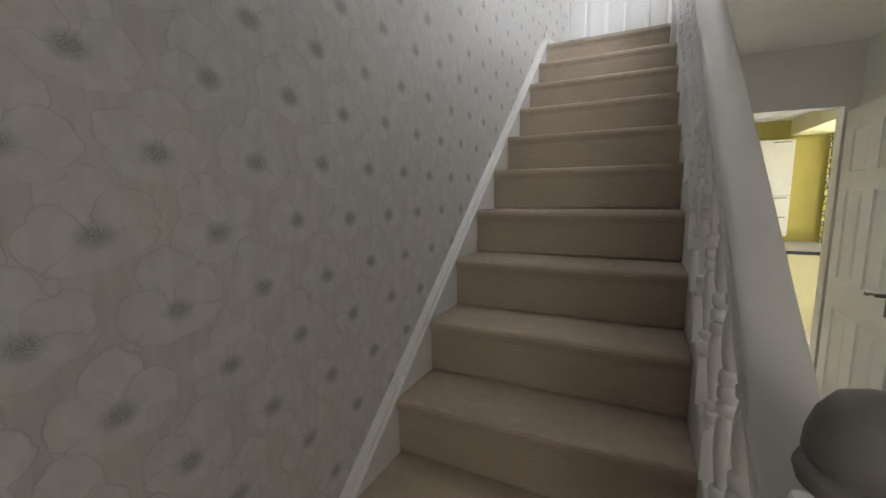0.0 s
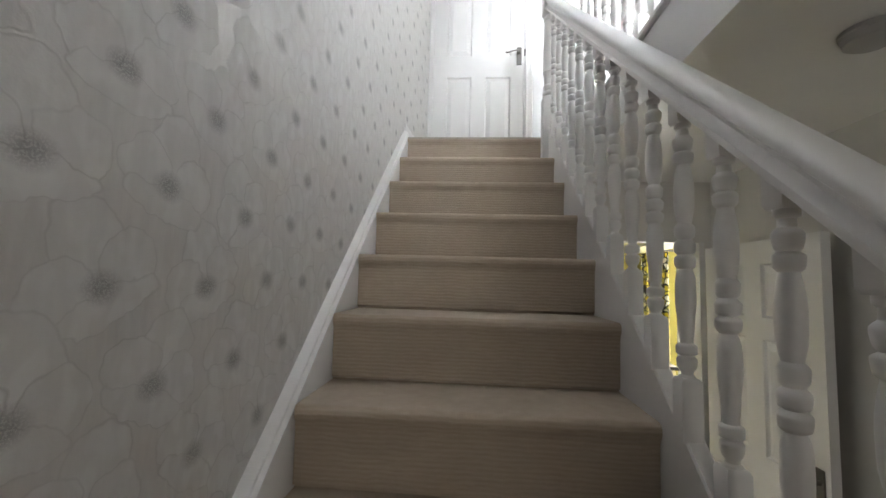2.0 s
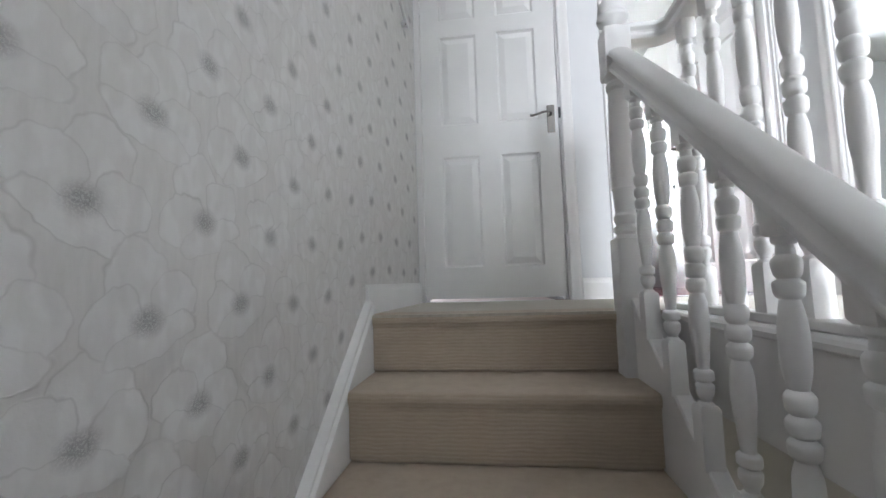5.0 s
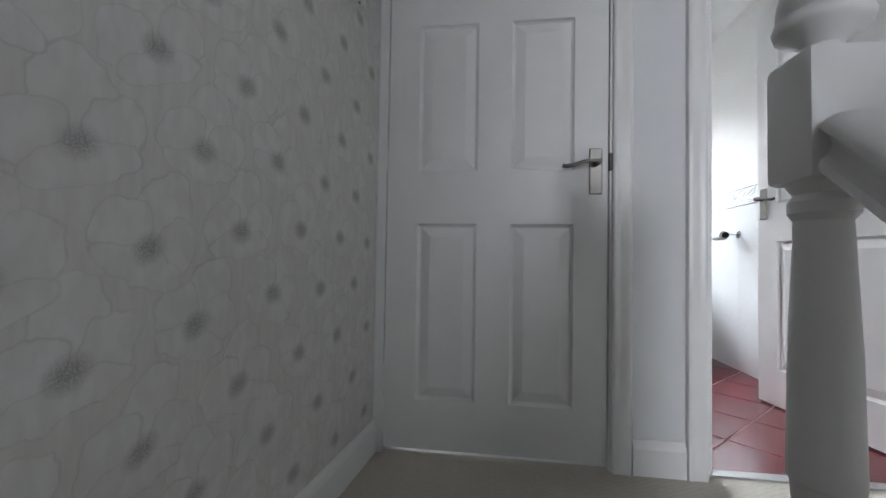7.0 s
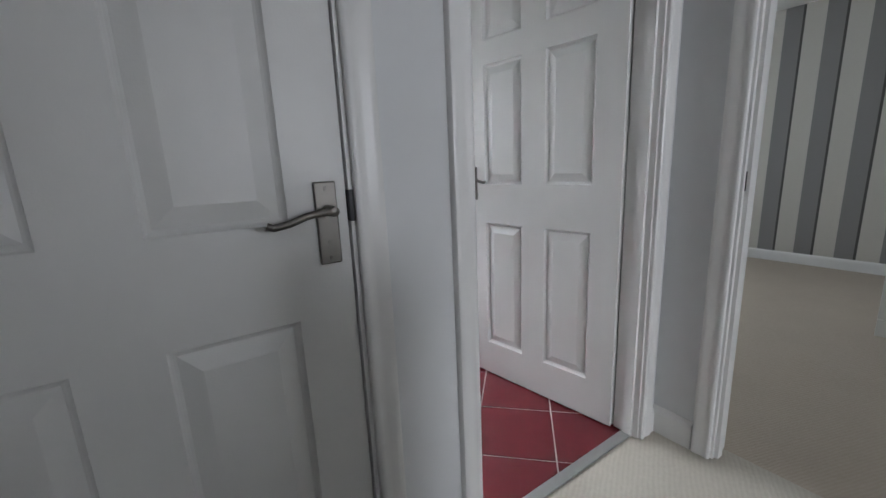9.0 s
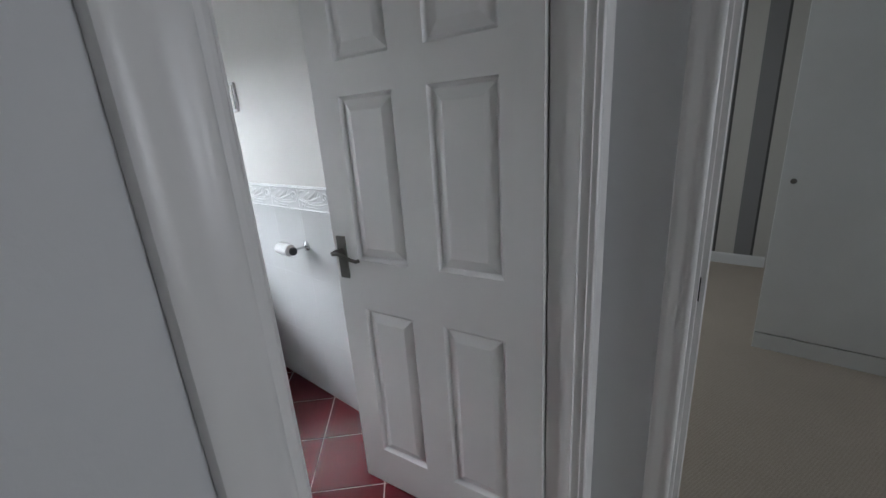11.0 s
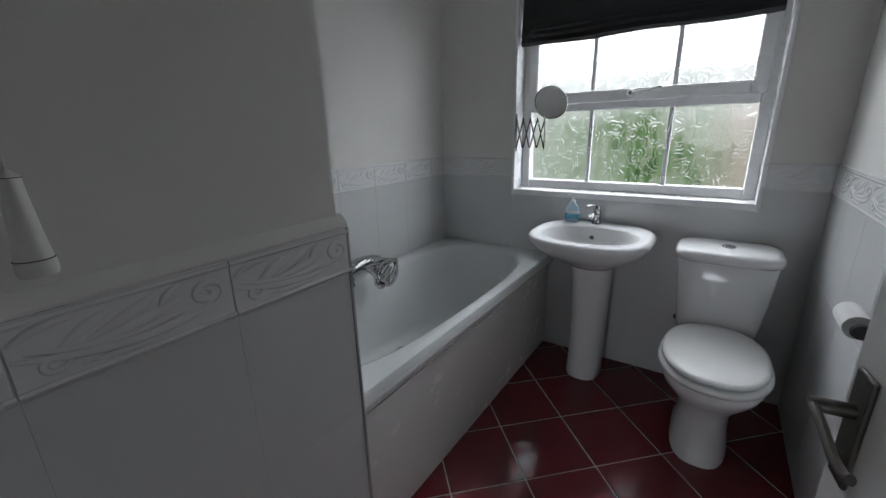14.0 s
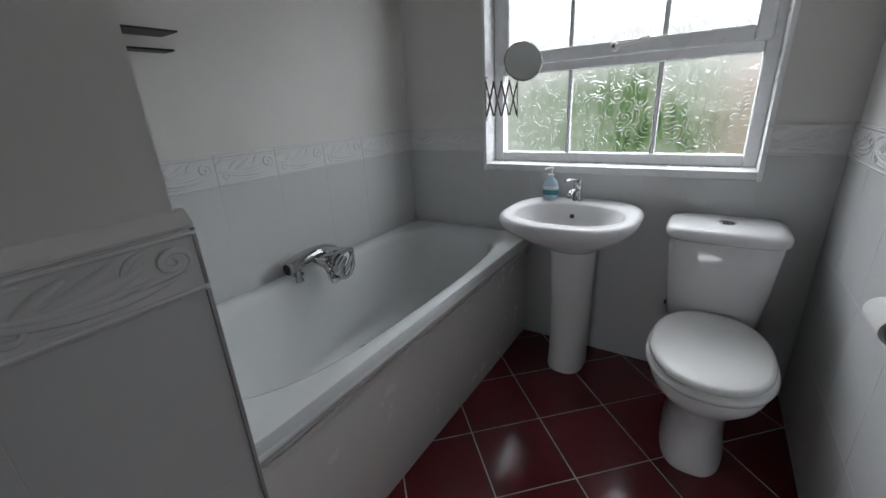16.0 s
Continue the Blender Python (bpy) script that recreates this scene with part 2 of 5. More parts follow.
def make_glass():
    """Cast privacy glass: raised spirals and worm-like curls on a clear sheet."""
    m, nt, b = nodes_of("patterned_glass")
    op = lambda *a: math_node(nt, *a)
    geo = nt.nodes.new("ShaderNodeNewGeometry")
    sep = nt.nodes.new("ShaderNodeSeparateXYZ")
    nt.links.new(geo.outputs["Position"], sep.inputs[0])
    bend = nt.nodes.new("ShaderNodeTexNoise")
    bend.inputs["Scale"].default_value, bend.inputs["Detail"].default_value = 11.0, 1.0
    nt.links.new(geo.outputs["Position"], bend.inputs["Vector"])
    bc = nt.nodes.new("ShaderNodeSeparateColor")
    nt.links.new(bend.outputs["Color"], bc.inputs[0])
    flat = nt.nodes.new("ShaderNodeCombineXYZ")
    nt.links.new(op("ADD", sep.outputs[0], op("MULTIPLY", op("SUBTRACT", bc.outputs[0], 0.5), 0.055)), flat.inputs[0])
    nt.links.new(op("ADD", sep.outputs[2], op("MULTIPLY", op("SUBTRACT", bc.outputs[1], 0.5), 0.055)), flat.inputs[1])
    vo = nt.nodes.new("ShaderNodeTexVoronoi")
    vo.voronoi_dimensions = "2D"
    vo.inputs["Scale"].default_value, vo.inputs["Randomness"].default_value = 15.0, 0.85
    nt.links.new(flat.outputs[0], vo.inputs["Vector"])
    d = nt.nodes.new("ShaderNodeVectorMath")
    d.operation = "SUBTRACT"
    nt.links.new(flat.outputs[0], d.inputs[0])
    nt.links.new(vo.outputs["Position"], d.inputs[1])
    dd = nt.nodes.new("ShaderNodeSeparateXYZ")
    nt.links.new(d.outputs[0], dd.inputs[0])
    w = op("SINE", op("ADD", op("MULTIPLY", vo.outputs["Distance"], 24.0), op("ARCTAN2", dd.outputs[1], dd.outputs[0])))
    ridge = nt.nodes.new("ShaderNodeMapRange")
    ridge.interpolation_type = "SMOOTHSTEP"
    ridge.inputs[1].default_value, ridge.inputs[2].default_value = 0.62, 1.0
    nt.links.new(w, ridge.inputs[0])
    gaps = nt.nodes.new("ShaderNodeMapRange")
    gaps.inputs[1].default_value, gaps.inputs[2].default_value = 0.44, 0.56
    nt.links.new(noise_tex(nt, flat.outputs[0], 21.0, 1.0), gaps.inputs[0])
    b.inputs["Base Color"].default_value = (0.96, 0.98, 0.98, 1)
    b.inputs["Transmission Weight"].default_value = 1.0
    b.inputs["Roughness"].default_value = 0.06
    b.inputs["IOR"].default_value = 1.3
    bump(nt, b, op("MULTIPLY", ridge.outputs[0], gaps.outputs[0]), 0.75, 0.008)
    return m


def blade_noise(nt):
    """Clumps crossed by upright blades."""
    clump = noise_tex(nt, coords(nt, (1.2, 1, 0.9)), 2.0, 4.0, 0.65)
    blade = noise_tex(nt, coords(nt, (7.0, 1, 1.1), (0, radians(14), 0)), 2.2, 4.0, 0.6)
    return math_node(nt, "ADD", math_node(nt, "MULTIPLY", clump, 0.55), math_node(nt, "MULTIPLY", blade, 0.45))


def make_glowing_garden():
    m, nt, b = nodes_of("glowing_garden_backdrop")
    v = coords(nt)
    sp = nt.nodes.new("ShaderNodeSeparateXYZ")
    nt.links.new(v, sp.inputs[0])
    blot = blade_noise(nt)
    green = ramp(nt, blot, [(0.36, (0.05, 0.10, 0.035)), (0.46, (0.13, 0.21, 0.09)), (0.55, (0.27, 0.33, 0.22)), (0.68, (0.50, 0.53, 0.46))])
    brick = mix(nt, noise_tex(nt, v, 5.0, 3.0), (0.42, 0.30, 0.25), (0.56, 0.46, 0.41))
    right = nt.nodes.new("ShaderNodeMapRange")
    right.inputs[1].default_value, right.inputs[2].default_value = 1.75, 2.35
    nt.links.new(math_node(nt, "ADD", sp.outputs[0], math_node(nt, "MULTIPLY", blot, 0.6)), right.inputs[0])
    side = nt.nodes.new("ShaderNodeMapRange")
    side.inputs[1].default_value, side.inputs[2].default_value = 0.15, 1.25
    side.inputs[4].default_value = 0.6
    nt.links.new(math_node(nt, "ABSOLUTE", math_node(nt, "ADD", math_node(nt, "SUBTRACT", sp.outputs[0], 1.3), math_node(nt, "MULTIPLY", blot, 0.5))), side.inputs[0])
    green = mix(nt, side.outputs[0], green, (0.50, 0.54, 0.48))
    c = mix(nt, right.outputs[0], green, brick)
    # the top fades to white for the bright sky
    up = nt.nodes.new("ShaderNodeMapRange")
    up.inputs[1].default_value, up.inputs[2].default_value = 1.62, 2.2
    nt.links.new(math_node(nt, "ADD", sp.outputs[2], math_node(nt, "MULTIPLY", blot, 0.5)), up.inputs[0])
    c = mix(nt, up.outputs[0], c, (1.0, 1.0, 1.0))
    # the whole backdrop emits, so hedge and brick glow as if daylit
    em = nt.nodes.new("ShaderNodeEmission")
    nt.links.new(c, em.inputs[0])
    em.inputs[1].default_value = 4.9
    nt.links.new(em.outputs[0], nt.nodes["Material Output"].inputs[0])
    return m


def make_fabric():
    m, nt, b = nodes_of("charcoal_blind_fabric")
    v = coords(nt)
    rose = nt.nodes.new("ShaderNodeTexVoronoi")
    rose.inputs["Scale"].default_value, rose.inputs["Randomness"].default_value = 3.0, 0.55
    nt.links.new(coords(nt, (1, 0.2, 1.3)), rose.inputs["Vector"])
    petals = noise_tex(nt, v, 34.0, 4.0, 0.7)
    patch = nt.nodes.new("ShaderNodeMapRange")
    patch.inputs[1].default_value, patch.inputs[2].default_value = 0.42, 0.12
    nt.links.new(math_node(nt, "ADD", rose.outputs["Distance"], math_node(nt, "MULTIPLY", noise_tex(nt, v, 12.0), 0.2)), patch.inputs[0])
    f = math_node(nt, "MULTIPLY", patch.outputs[0], math_node(nt, "GREATER_THAN", petals, 0.52))
    nt.links.new(mix(nt, f, (0.018, 0.018, 0.02), (0.085, 0.085, 0.09)), b.inputs["Base Color"])
    b.inputs["Roughness"].default_value = 0.8
    bump(nt, b, noise_tex(nt, v, 500.0, 2.0), 0.25, 0.001)
    return m


M_PAPER = make_wallpaper()
M_STAIR = make_carpet("beige_stair_carpet", (0.44, 0.358, 0.272), (0.63, 0.537, 0.428), 2, 0.012)
M_LANDING = make_carpet("cream_ribbed_carpet", (0.46, 0.42, 0.35), (0.62, 0.58, 0.50), 0, 0.016, 62)
M_BEDCARPET = make_carpet("bedroom_carpet", (0.44, 0.365, 0.285), (0.56, 0.475, 0.38), 1, 0.012, 20)
M_WHITE = paint("white_gloss_paint", (0.80, 0.79, 0.775), 0.33, 0.05, 120, 0.10)
M_DOOR = paint("white_door_paint", (0.79, 0.785, 0.77), 0.42, 0.05, 260, 0.22)
M_WALL = paint("pale_blue_white_emulsion", (0.72, 0.725, 0.73), 0.75, 0.05, 160, 0.2)
M_BATHWALL = paint("warm_white_bathroom_emulsion", (0.76, 0.745, 0.72), 0.7, 0.05, 160, 0.2)
M_HALL = paint("off_white_emulsion", (0.74, 0.72, 0.68), 0.75, 0.05, 160, 0.2)
M_CEIL = paint("ceiling_white", (0.82, 0.82, 0.80), 0.85, 0.04, 120, 0.3)
M_GROUT = paint("pale_grout", (0.66, 0.54, 0.51), 0.85, 0.2, 300, 0.4)
M_RED = make_floor_tile()
M_TILE = paint("white_wall_tile", (0.63, 0.64, 0.64), 0.16, 0.04, 22, 0.05, big=1.6)
M_WGROUT = paint("white_wall_grout", (0.63, 0.64, 0.64), 0.8, 0.1, 200, 0.2)
M_BORDER = paint("embossed_border_tile", (0.78, 0.785, 0.785), 0.13, 0.05, 40, 0.05)
M_CERAMIC = paint("white_ceramic", (0.80, 0.80, 0.80), 0.10, 0.02, 10, 0.0)
M_ACRYLIC = paint("white_bath_acrylic", (0.76, 0.78, 0.78), 0.17, 0.03, 10, 0.0)
M_PANEL = paint("bath_panel_white", (0.72, 0.71, 0.69), 0.25, 0.04, 30, 0.03)
M_SEAT = paint("white_toilet_seat_plastic", (0.83, 0.83, 0.82), 0.2, 0.02, 10, 0.0)
M_CHROME = paint("chrome", (0.58, 0.58, 0.59), 0.07, 0.05, 60, 0.0, 1.0)
M_NICKEL = paint("brushed_nickel", (0.17, 0.16, 0.147), 0.38, 0.12, 500, 0.1, 1.0)
M_DARK = paint("dark_metal", (0.02, 0.02, 0.022), 0.4, 0.3)
M_UPVC = paint("white_window_frame", (0.88, 0.885, 0.89), 0.28, 0.03, 60, 0.05)
M_GLASS = make_glass()
M_GARDEN = make_glowing_garden()
M_BLIND = make_fabric()
M_STRIPE = make_stripes()
M_GREYBAR = paint("threshold_strip", (0.45, 0.45, 0.44), 0.35, 0.15, 200, 0.1, 0.6)
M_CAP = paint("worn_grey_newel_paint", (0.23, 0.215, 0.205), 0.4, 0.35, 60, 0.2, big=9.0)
M_YELLOW = paint("mustard_yellow_wall", (0.44, 0.38, 0.10), 0.7, 0.08, 140, 0.2)
M_CREAM = paint("cream_kitchen_paint", (0.72, 0.68, 0.42), 0.6, 0.06)
M_WORKTOP = paint("grey_worktop", (0.22, 0.22, 0.21), 0.35, 0.3, 300, 0.1, big=20)
M_LINO = paint("pale_kitchen_floor", (0.62, 0.58, 0.52), 0.35, 0.12, 30, 0.1)
M_HALLFLOOR = make_carpet("hall_carpet", (0.36, 0.29, 0.21), (0.50, 0.41, 0.32), 1, 0.008)
M_MIRROR = paint("mirror_silver", (0.86, 0.87, 0.88), 0.03, 0.0, 10, 0.0, 1.0)
M_PULL = paint("cream_plastic", (0.72, 0.71, 0.68), 0.35, 0.05)
M_ALARM = paint("aged_grey_plastic", (0.42, 0.41, 0.40), 0.45, 0.08)
M_PAPERROLL = paint("white_tissue", (0.86, 0.86, 0.85), 0.95, 0.03, 300, 0.5)
M_BLUE = paint("clear_blue_soap", (0.48, 0.62, 0.73), 0.12, 0.1)
M_LABEL = paint("dark_teal_label", (0.03, 0.16, 0.22), 0.4, 0.2)
M_WARD = paint("white_wardrobe", (0.78, 0.77, 0.74), 0.4, 0.05)

# ---------------- mesh helpers ----------------


def link_mesh(name, bm, mat, smooth=False, angle=35):
    me = bpy.data.meshes.new(name)
    bmesh.ops.recalc_face_normals(bm, faces=bm.faces)
    if smooth:
        for f in bm.faces:
            f.smooth = True
        for e in bm.edges:
            if len(e.link_faces) == 2 and e.calc_face_angle(0) > radians(angle):
                e.smooth = False
    bm.to_mesh(me)
    bm.free()
    me.materials.append(mat)
    return new(name, me)


def part(name, bm, material, parent, label="", smooth=False, angle=35):
    ob = link_mesh(name, bm, material, smooth, angle)
    ob.parent = parent
    return tagged(ob, label)


def share(name, src, parent, m):
    ob = new(name, src.data)
    ob.parent = parent
    ob.matrix_basis = m
    return ob


def thing(name, label, category, loc=(0, 0, 0), rz=0.0, group="", kind="", size=1.0):
    ob = new(name)
    ob.matrix_basis = pose(*loc, 0, 0, rz) @ Matrix.Scale(size, 4)
    ob.empty_display_size = 0.1
    return tagged(ob, label, category, group, kind)


def box(x0, y0, z0, x1, y1, z1, bevel=0.0, seg=2, bm=None):
    own = bm is None
    bm = bmesh.new() if own else bm
    r = bmesh.ops.create_cube(bm, size=1)
    vs = r["verts"]
    for v in vs:
        v.co = Vector(((x0 + x1) / 2 + v.co.x * (x1 - x0), (y0 + y1) / 2 + v.co.y * (y1 - y0), (z0 + z1) / 2 + v.co.z * (z1 - z0)))
    if bevel:
        es = list({e for v in vs for e in v.link_edges})
        bmesh.ops.bevel(bm, geom=es, offset=bevel, segments=seg, affect="EDGES", profile=0.5)
    return bm


def lathe(profile, seg=20, bm=None, at=(0, 0, 0), axis="z", sx=1.0, sy=1.0):
    """Turned shape from (radius, height) pairs."""
    bm = bm or bmesh.new()
    rings = []
    for r, z in profile:
        ring = []
        for i in range(seg):
            a = 2 * math.pi * i / seg
            p = (r * math.cos(a) * sx, r * math.sin(a) * sy, z)
            if axis == "y":
                p = (p[0], z, p[1])
            elif axis == "x":
                p = (z, p[0], p[1])
            ring.append(bm.verts.new(Vector(p) + Vector(at)))
        rings.append(ring)
    for a, b in zip(rings, rings[1:]):
        for i in range(seg):
            bm.faces.new((a[i], a[(i + 1) % seg], b[(i + 1) % seg], b[i]))
    bm.faces.new(rings[0])
    bm.faces.new(rings[-1])
    return bm


def loft(rings, bm=None, caps=True, foot=True):
    bm = bm or bmesh.new()
    vr = [[bm.verts.new(Vector(p)) for p in r] for r in rings]
    n = len(vr[0])
    for a, b in zip(vr, vr[1:]):
        for i in range(n):
            bm.faces.new((a[i], a[(i + 1) % n], b[(i + 1) % n], b[i]))
    if caps and foot:
        bm.faces.new(vr[0])
    if caps:
        bm.faces.new(vr[-1])
    return bm


def sweep(section, path, up=(0, 0, 1), bm=None):
    """A (side, up) section drawn along a path."""
    rings = []
    path = [Vector(p) for p in path]
    for i, p in enumerate(path):
        d = (path[min(i + 1, len(path) - 1)] - path[max(i - 1, 0)]).normalized()
        s = d.cross(Vector(up)).normalized()
        u = s.cross(d).normalized()
        rings.append([p + s * a + u * b for a, b in section])
    return loft(rings, bm)


def tube(path, r, seg=10, bm=None, up=(0, 0, 1)):
    return sweep([(r * math.cos(2 * math.pi * i / seg), r * math.sin(2 * math.pi * i / seg)) for i in range(seg)], path, up, bm)


def oval(cx, cy, z, rx, ry, n=32, p=2.0, back=None):
    """A ring of points; p over 2 squares it off; back flattens it behind that y."""
    out = []
    for i in range(n):
        a = 2 * math.pi * i / n
        c, s = math.cos(a), math.sin(a)
        x = rx * math.copysign(abs(c) ** (2 / p), c)
        y = ry * math.copysign(abs(s) ** (2 / p), s)
        y = cy + y
        if back is not None:
            y = min(y, back)
        out.append((cx + x, y, z))
    return out


def structure(name, bm, mat, label="", category=""):
    return tagged(link_mesh(name, bm, mat), label, category, kind="structure")


# ---------------- the plan ----------------
RISE, GO, N = 0.2052, 0.2484, 13
HALL = -RISE * N          # hall floor
CEIL = 2.35               # upstairs ceiling
HCEIL = -0.26             # hall ceiling
YD, YB = 0.778, 0.880     # landing end wall, both faces
XR = 2.068                # right wall of landing and bathroom
XB = 0.998                # cupboard block in the bathroom
YS = 1.548                # its far end
XBL, YW = 0.062, 3.309    # bath wall and window wall
WX0, WX1, WZ0, WZ1 = 0.596, 1.817, 0.971, 2.071
AX0, AX1 = 0.098, 0.867   # cupboard door opening
BX0, BX1 = 1.174, 1.960   # bathroom door opening
DH = 1.995                # door opening height
EY0, EY1 = -0.215, 0.555   # bedroom door opening
FY0, FY1 = -1.26, -0.46   # front bedroom opening
YE = -2.35                # end of the stairwell upstairs
KX0, KX1, KH = 1.02, 1.856, HALL + 2.03
YK = 0.074                # kitchen wall in the hall
YF = -4.4                 # front wall

# walls
structure("wall_stairs", box(-0.12, YF, HALL - 0.1, 0.0, YD, CEIL), M_PAPER, "pearl white wallpaper with drawn grey poppies beside the stairs", "wall")
bm = bmesh.new()
for a in ((0.0, YD, -0.26, AX0 - 0.03, YB, CEIL), (AX1 + 0.03, YD, -0.26, BX0 - 0.03, YB, CEIL), (BX1 + 0.03, YD, -0.26, XR, YB, CEIL),
          (AX0 - 0.03, YD, DH + 0.03, AX1 + 0.03, YB, CEIL), (BX0 - 0.03, YD, DH + 0.03, BX1 + 0.03, YB, CEIL), (AX0 - 0.03, YD, -0.26, AX1 + 0.03, YB, -0.002), (BX0 - 0.03, YD, -0.26, BX1 + 0.03, YB, -0.004)):
    box(*a, bm=bm)
structure("wall_landing_end", bm, M_WALL, "pale painted landing wall with two doorways", "wall")
XL = 0.064                # the papered wall runs out of square towards the cupboard door
structure("wall_papered_landing", loft([[(-0.001, -0.02, z), (XL, YD - 0.001, z), (-0.001, YD - 0.001, z)] for z in (-0.2, CEIL)]), M_PAPER, "pearl poppy wallpaper beside the cupboard door", "wall")
bm = bmesh.new()
for a in ((XR, YE, -0.26, XR + 0.1, FY0, CEIL), (XR, FY1, -0.26, XR + 0.1, EY0 - 0.03, CEIL), (XR, FY0, 2.0, XR + 0.1, FY1, CEIL), (XR, EY1 + 0.03, -0.26, XR + 0.1, YB, CEIL),
          (XR, EY0 - 0.03, DH + 0.03, XR + 0.1, EY1 + 0.03, CEIL)):
    box(*a, bm=bm)
structure("wall_landing_side", bm, M_WALL, "pale painted landing wall with bedroom doorways", "wall")
# unseen end wall, added to bounce light and let the front lamp through
bm = bmesh.new()
for a in ((0.0, YE - 0.1, -0.01, 1.22, YE, CEIL), (1.98, YE - 0.1, -0.01, XR + 0.1, YE, CEIL), (1.22, YE - 0.1, 2.0, 1.98, YE, CEIL)):
    box(*a, bm=bm)
structure("wall_stairwell_end", bm, M_WALL, "unseen plain wall whose doorway lets light onto the landing", "wall")
structure("wall_small_bedroom", box(XR, YF, -0.01, XR + 0.1, YE - 0.1, CEIL), M_WALL, "unseen plain wall of an assumed small front bedroom", "wall")
# unseen slab, added to block upstairs light from the lower stairs
structure("unseen_slab_over_hall", box(0.0, YF, HCEIL, 1.06, YE, -0.012), M_CEIL, "unseen slab added to keep upstairs light off the foot of the stairs", "ceiling")
structure("wall_front", box(-0.12, YF - 0.15, HALL - 0.1, 5.6, YF, CEIL), M_HALL, "plain off-white front wall", "wall")
structure("ceiling_upstairs", box(-0.12, YF, CEIL, 5.7, 3.5, CEIL + 0.1), M_CEIL, "plain white ceiling", "ceiling")
# landing slab: floor above, hall ceiling below
structure("floor_landing_slab", box(1.062, YF, HCEIL, XR + 0.1, 0.05, -0.012), M_WHITE, "white edge and underside of the landing floor", "floor")
structure("floor_landing_back", box(0.0, 0.05, HCEIL, XR + 0.1, YD, -0.012), M_WHITE, "floor at the head of the stairs", "floor")
bm = box(1.07, YF, -0.012, XR + 0.09, YD + 0.03, 0.0)
box(0.0, 0.0, -0.012, 1.07, YD + 0.03, 0.0, bm=bm)
structure("carpet_landing", bm, M_LANDING, "cream ribbed loop carpet on the landing", "carpet")
# bathroom shell
bm = box(XB - 0.12, YB, -0.1, XB - 0.013, YS - 0.016, CEIL)
box(0.0, YS - 0.13, -0.1, XB - 0.12, YS - 0.016, CEIL, bm=bm)
structure("wall_cupboard", bm, M_BATHWALL, "white boxed cupboard wall in the bathroom", "wall")
structure("wall_bath", box(XBL - 0.15, YS - 0.1, -0.1, XBL, YW, CEIL), M_BATHWALL, "white wall behind the bath", "wall")
structure("wall_bathroom_side", box(XR + 0.002, YB, -0.1, XR + 0.1, YW, CEIL), M_BATHWALL, "white wall beside the toilet", "wall")
bm = bmesh.new()
for a in ((XBL - 0.15, YW, -0.1, WX0, YW + 0.25, CEIL), (WX1, YW, -0.1, XR + 0.1, YW + 0.25, CEIL), (WX0, YW, -0.1, WX1, YW + 0.25, WZ0), (WX0, YW, WZ1, WX1, YW + 0.25, CEIL)):
    box(*a, bm=bm)
structure("wall_window", bm, M_BATHWALL, "white wall with the bathroom window recess", "wall")
structure("floor_bathroom", box(XBL, YD + 0.03, -0.1, XR, YW, -0.0022), M_GROUT, "pale grout bed of the red tiled bathroom floor", "floor")
# hall
structure("floor_hall", box(-0.12, YF, HALL - 0.1, 4.7, 3.5, HALL), M_HALLFLOOR, "beige carpeted hall floor", "floor")
structure("wall_hall_side", box(1.93, YF, HALL, 2.06, YK, HCEIL), M_HALL, "off-white hall wall", "wall")
bm = bmesh.new()
for a in ((0.0, YK, HALL, KX0 - 0.03, YK + 0.1, HCEIL), (KX1 + 0.03, YK, HALL, 4.6, YK + 0.1, HCEIL), (KX0 - 0.03, YK, KH, KX1 + 0.03, YK + 0.1, HCEIL)):
    box(*a, bm=bm)
structure("wall_kitchen", bm, M_HALL, "off-white hall wall with the kitchen doorway", "wall")
# kitchen shell seen through its doorway
structure("floor_kitchen", box(-1.2, YK + 0.05, HALL + 0.002, 4.6, 3.5, HALL + 0.006), M_LINO, "pale kitchen floor", "floor")
structure("wall_kitchen_far", box(-1.2, 3.3, HALL, 3.30, 3.4, HCEIL), M_YELLOW, "mustard yellow kitchen wall", "wall")
structure("wall_kitchen_door", box(3.30, 3.3, HALL + 2.1, 4.6, 3.4, HCEIL), M_CREAM, "cream wall over the kitchen back door", "wall")
structure("wall_kitchen_yellow", box(-1.3, YK + 0.1, HALL, -1.2, 3.5, HCEIL), M_YELLOW, "mustard yellow kitchen wall", "wall")
structure("wall_kitchen_side", box(4.52, YK + 0.1, HALL, 4.62, 3.5, HCEIL), M_CREAM, "cream kitchen wall", "wall")
structure("ceiling_kitchen", box(-1.3, YK + 0.1, HCEIL - 0.002, 4.6, 3.5, HCEIL + 0.08), M_CEIL, "white kitchen ceiling", "ceiling")
# bedroom
structure("floor_bedroom", box(XR + 0.09, YF, -0.1, 5.6, 3.4, 0.0), M_BEDCARPET, "beige bedroom carpet", "floor")
structure("wall_bedroom_striped", box(5.52, -0.30, 0.0, 5.62, 3.4, CEIL), M_STRIPE, "grey and cream striped bedroom wallpaper", "wall")
structure("wall_front_bedroom", box(5.52, YF, 0.0, 5.62, -0.30, CEIL), M_WALL, "plain front bedroom wall", "wall")
structure("wall_bedroom_back", box(XR + 0.1, 3.3, 0.0, 5.6, 3.42, CEIL), M_WALL, "plain bedroom wall", "wall")
structure("wall_between_bedrooms", box(XR + 0.1, -0.40, 0.0, 5.6, -0.30, CEIL), M_WALL, "plain wall between bedrooms", "wall")

# ---------------- stairs ----------------
SX0, SX1 = 0.036, 0.914


def nosing(y):
    return y * RISE / GO


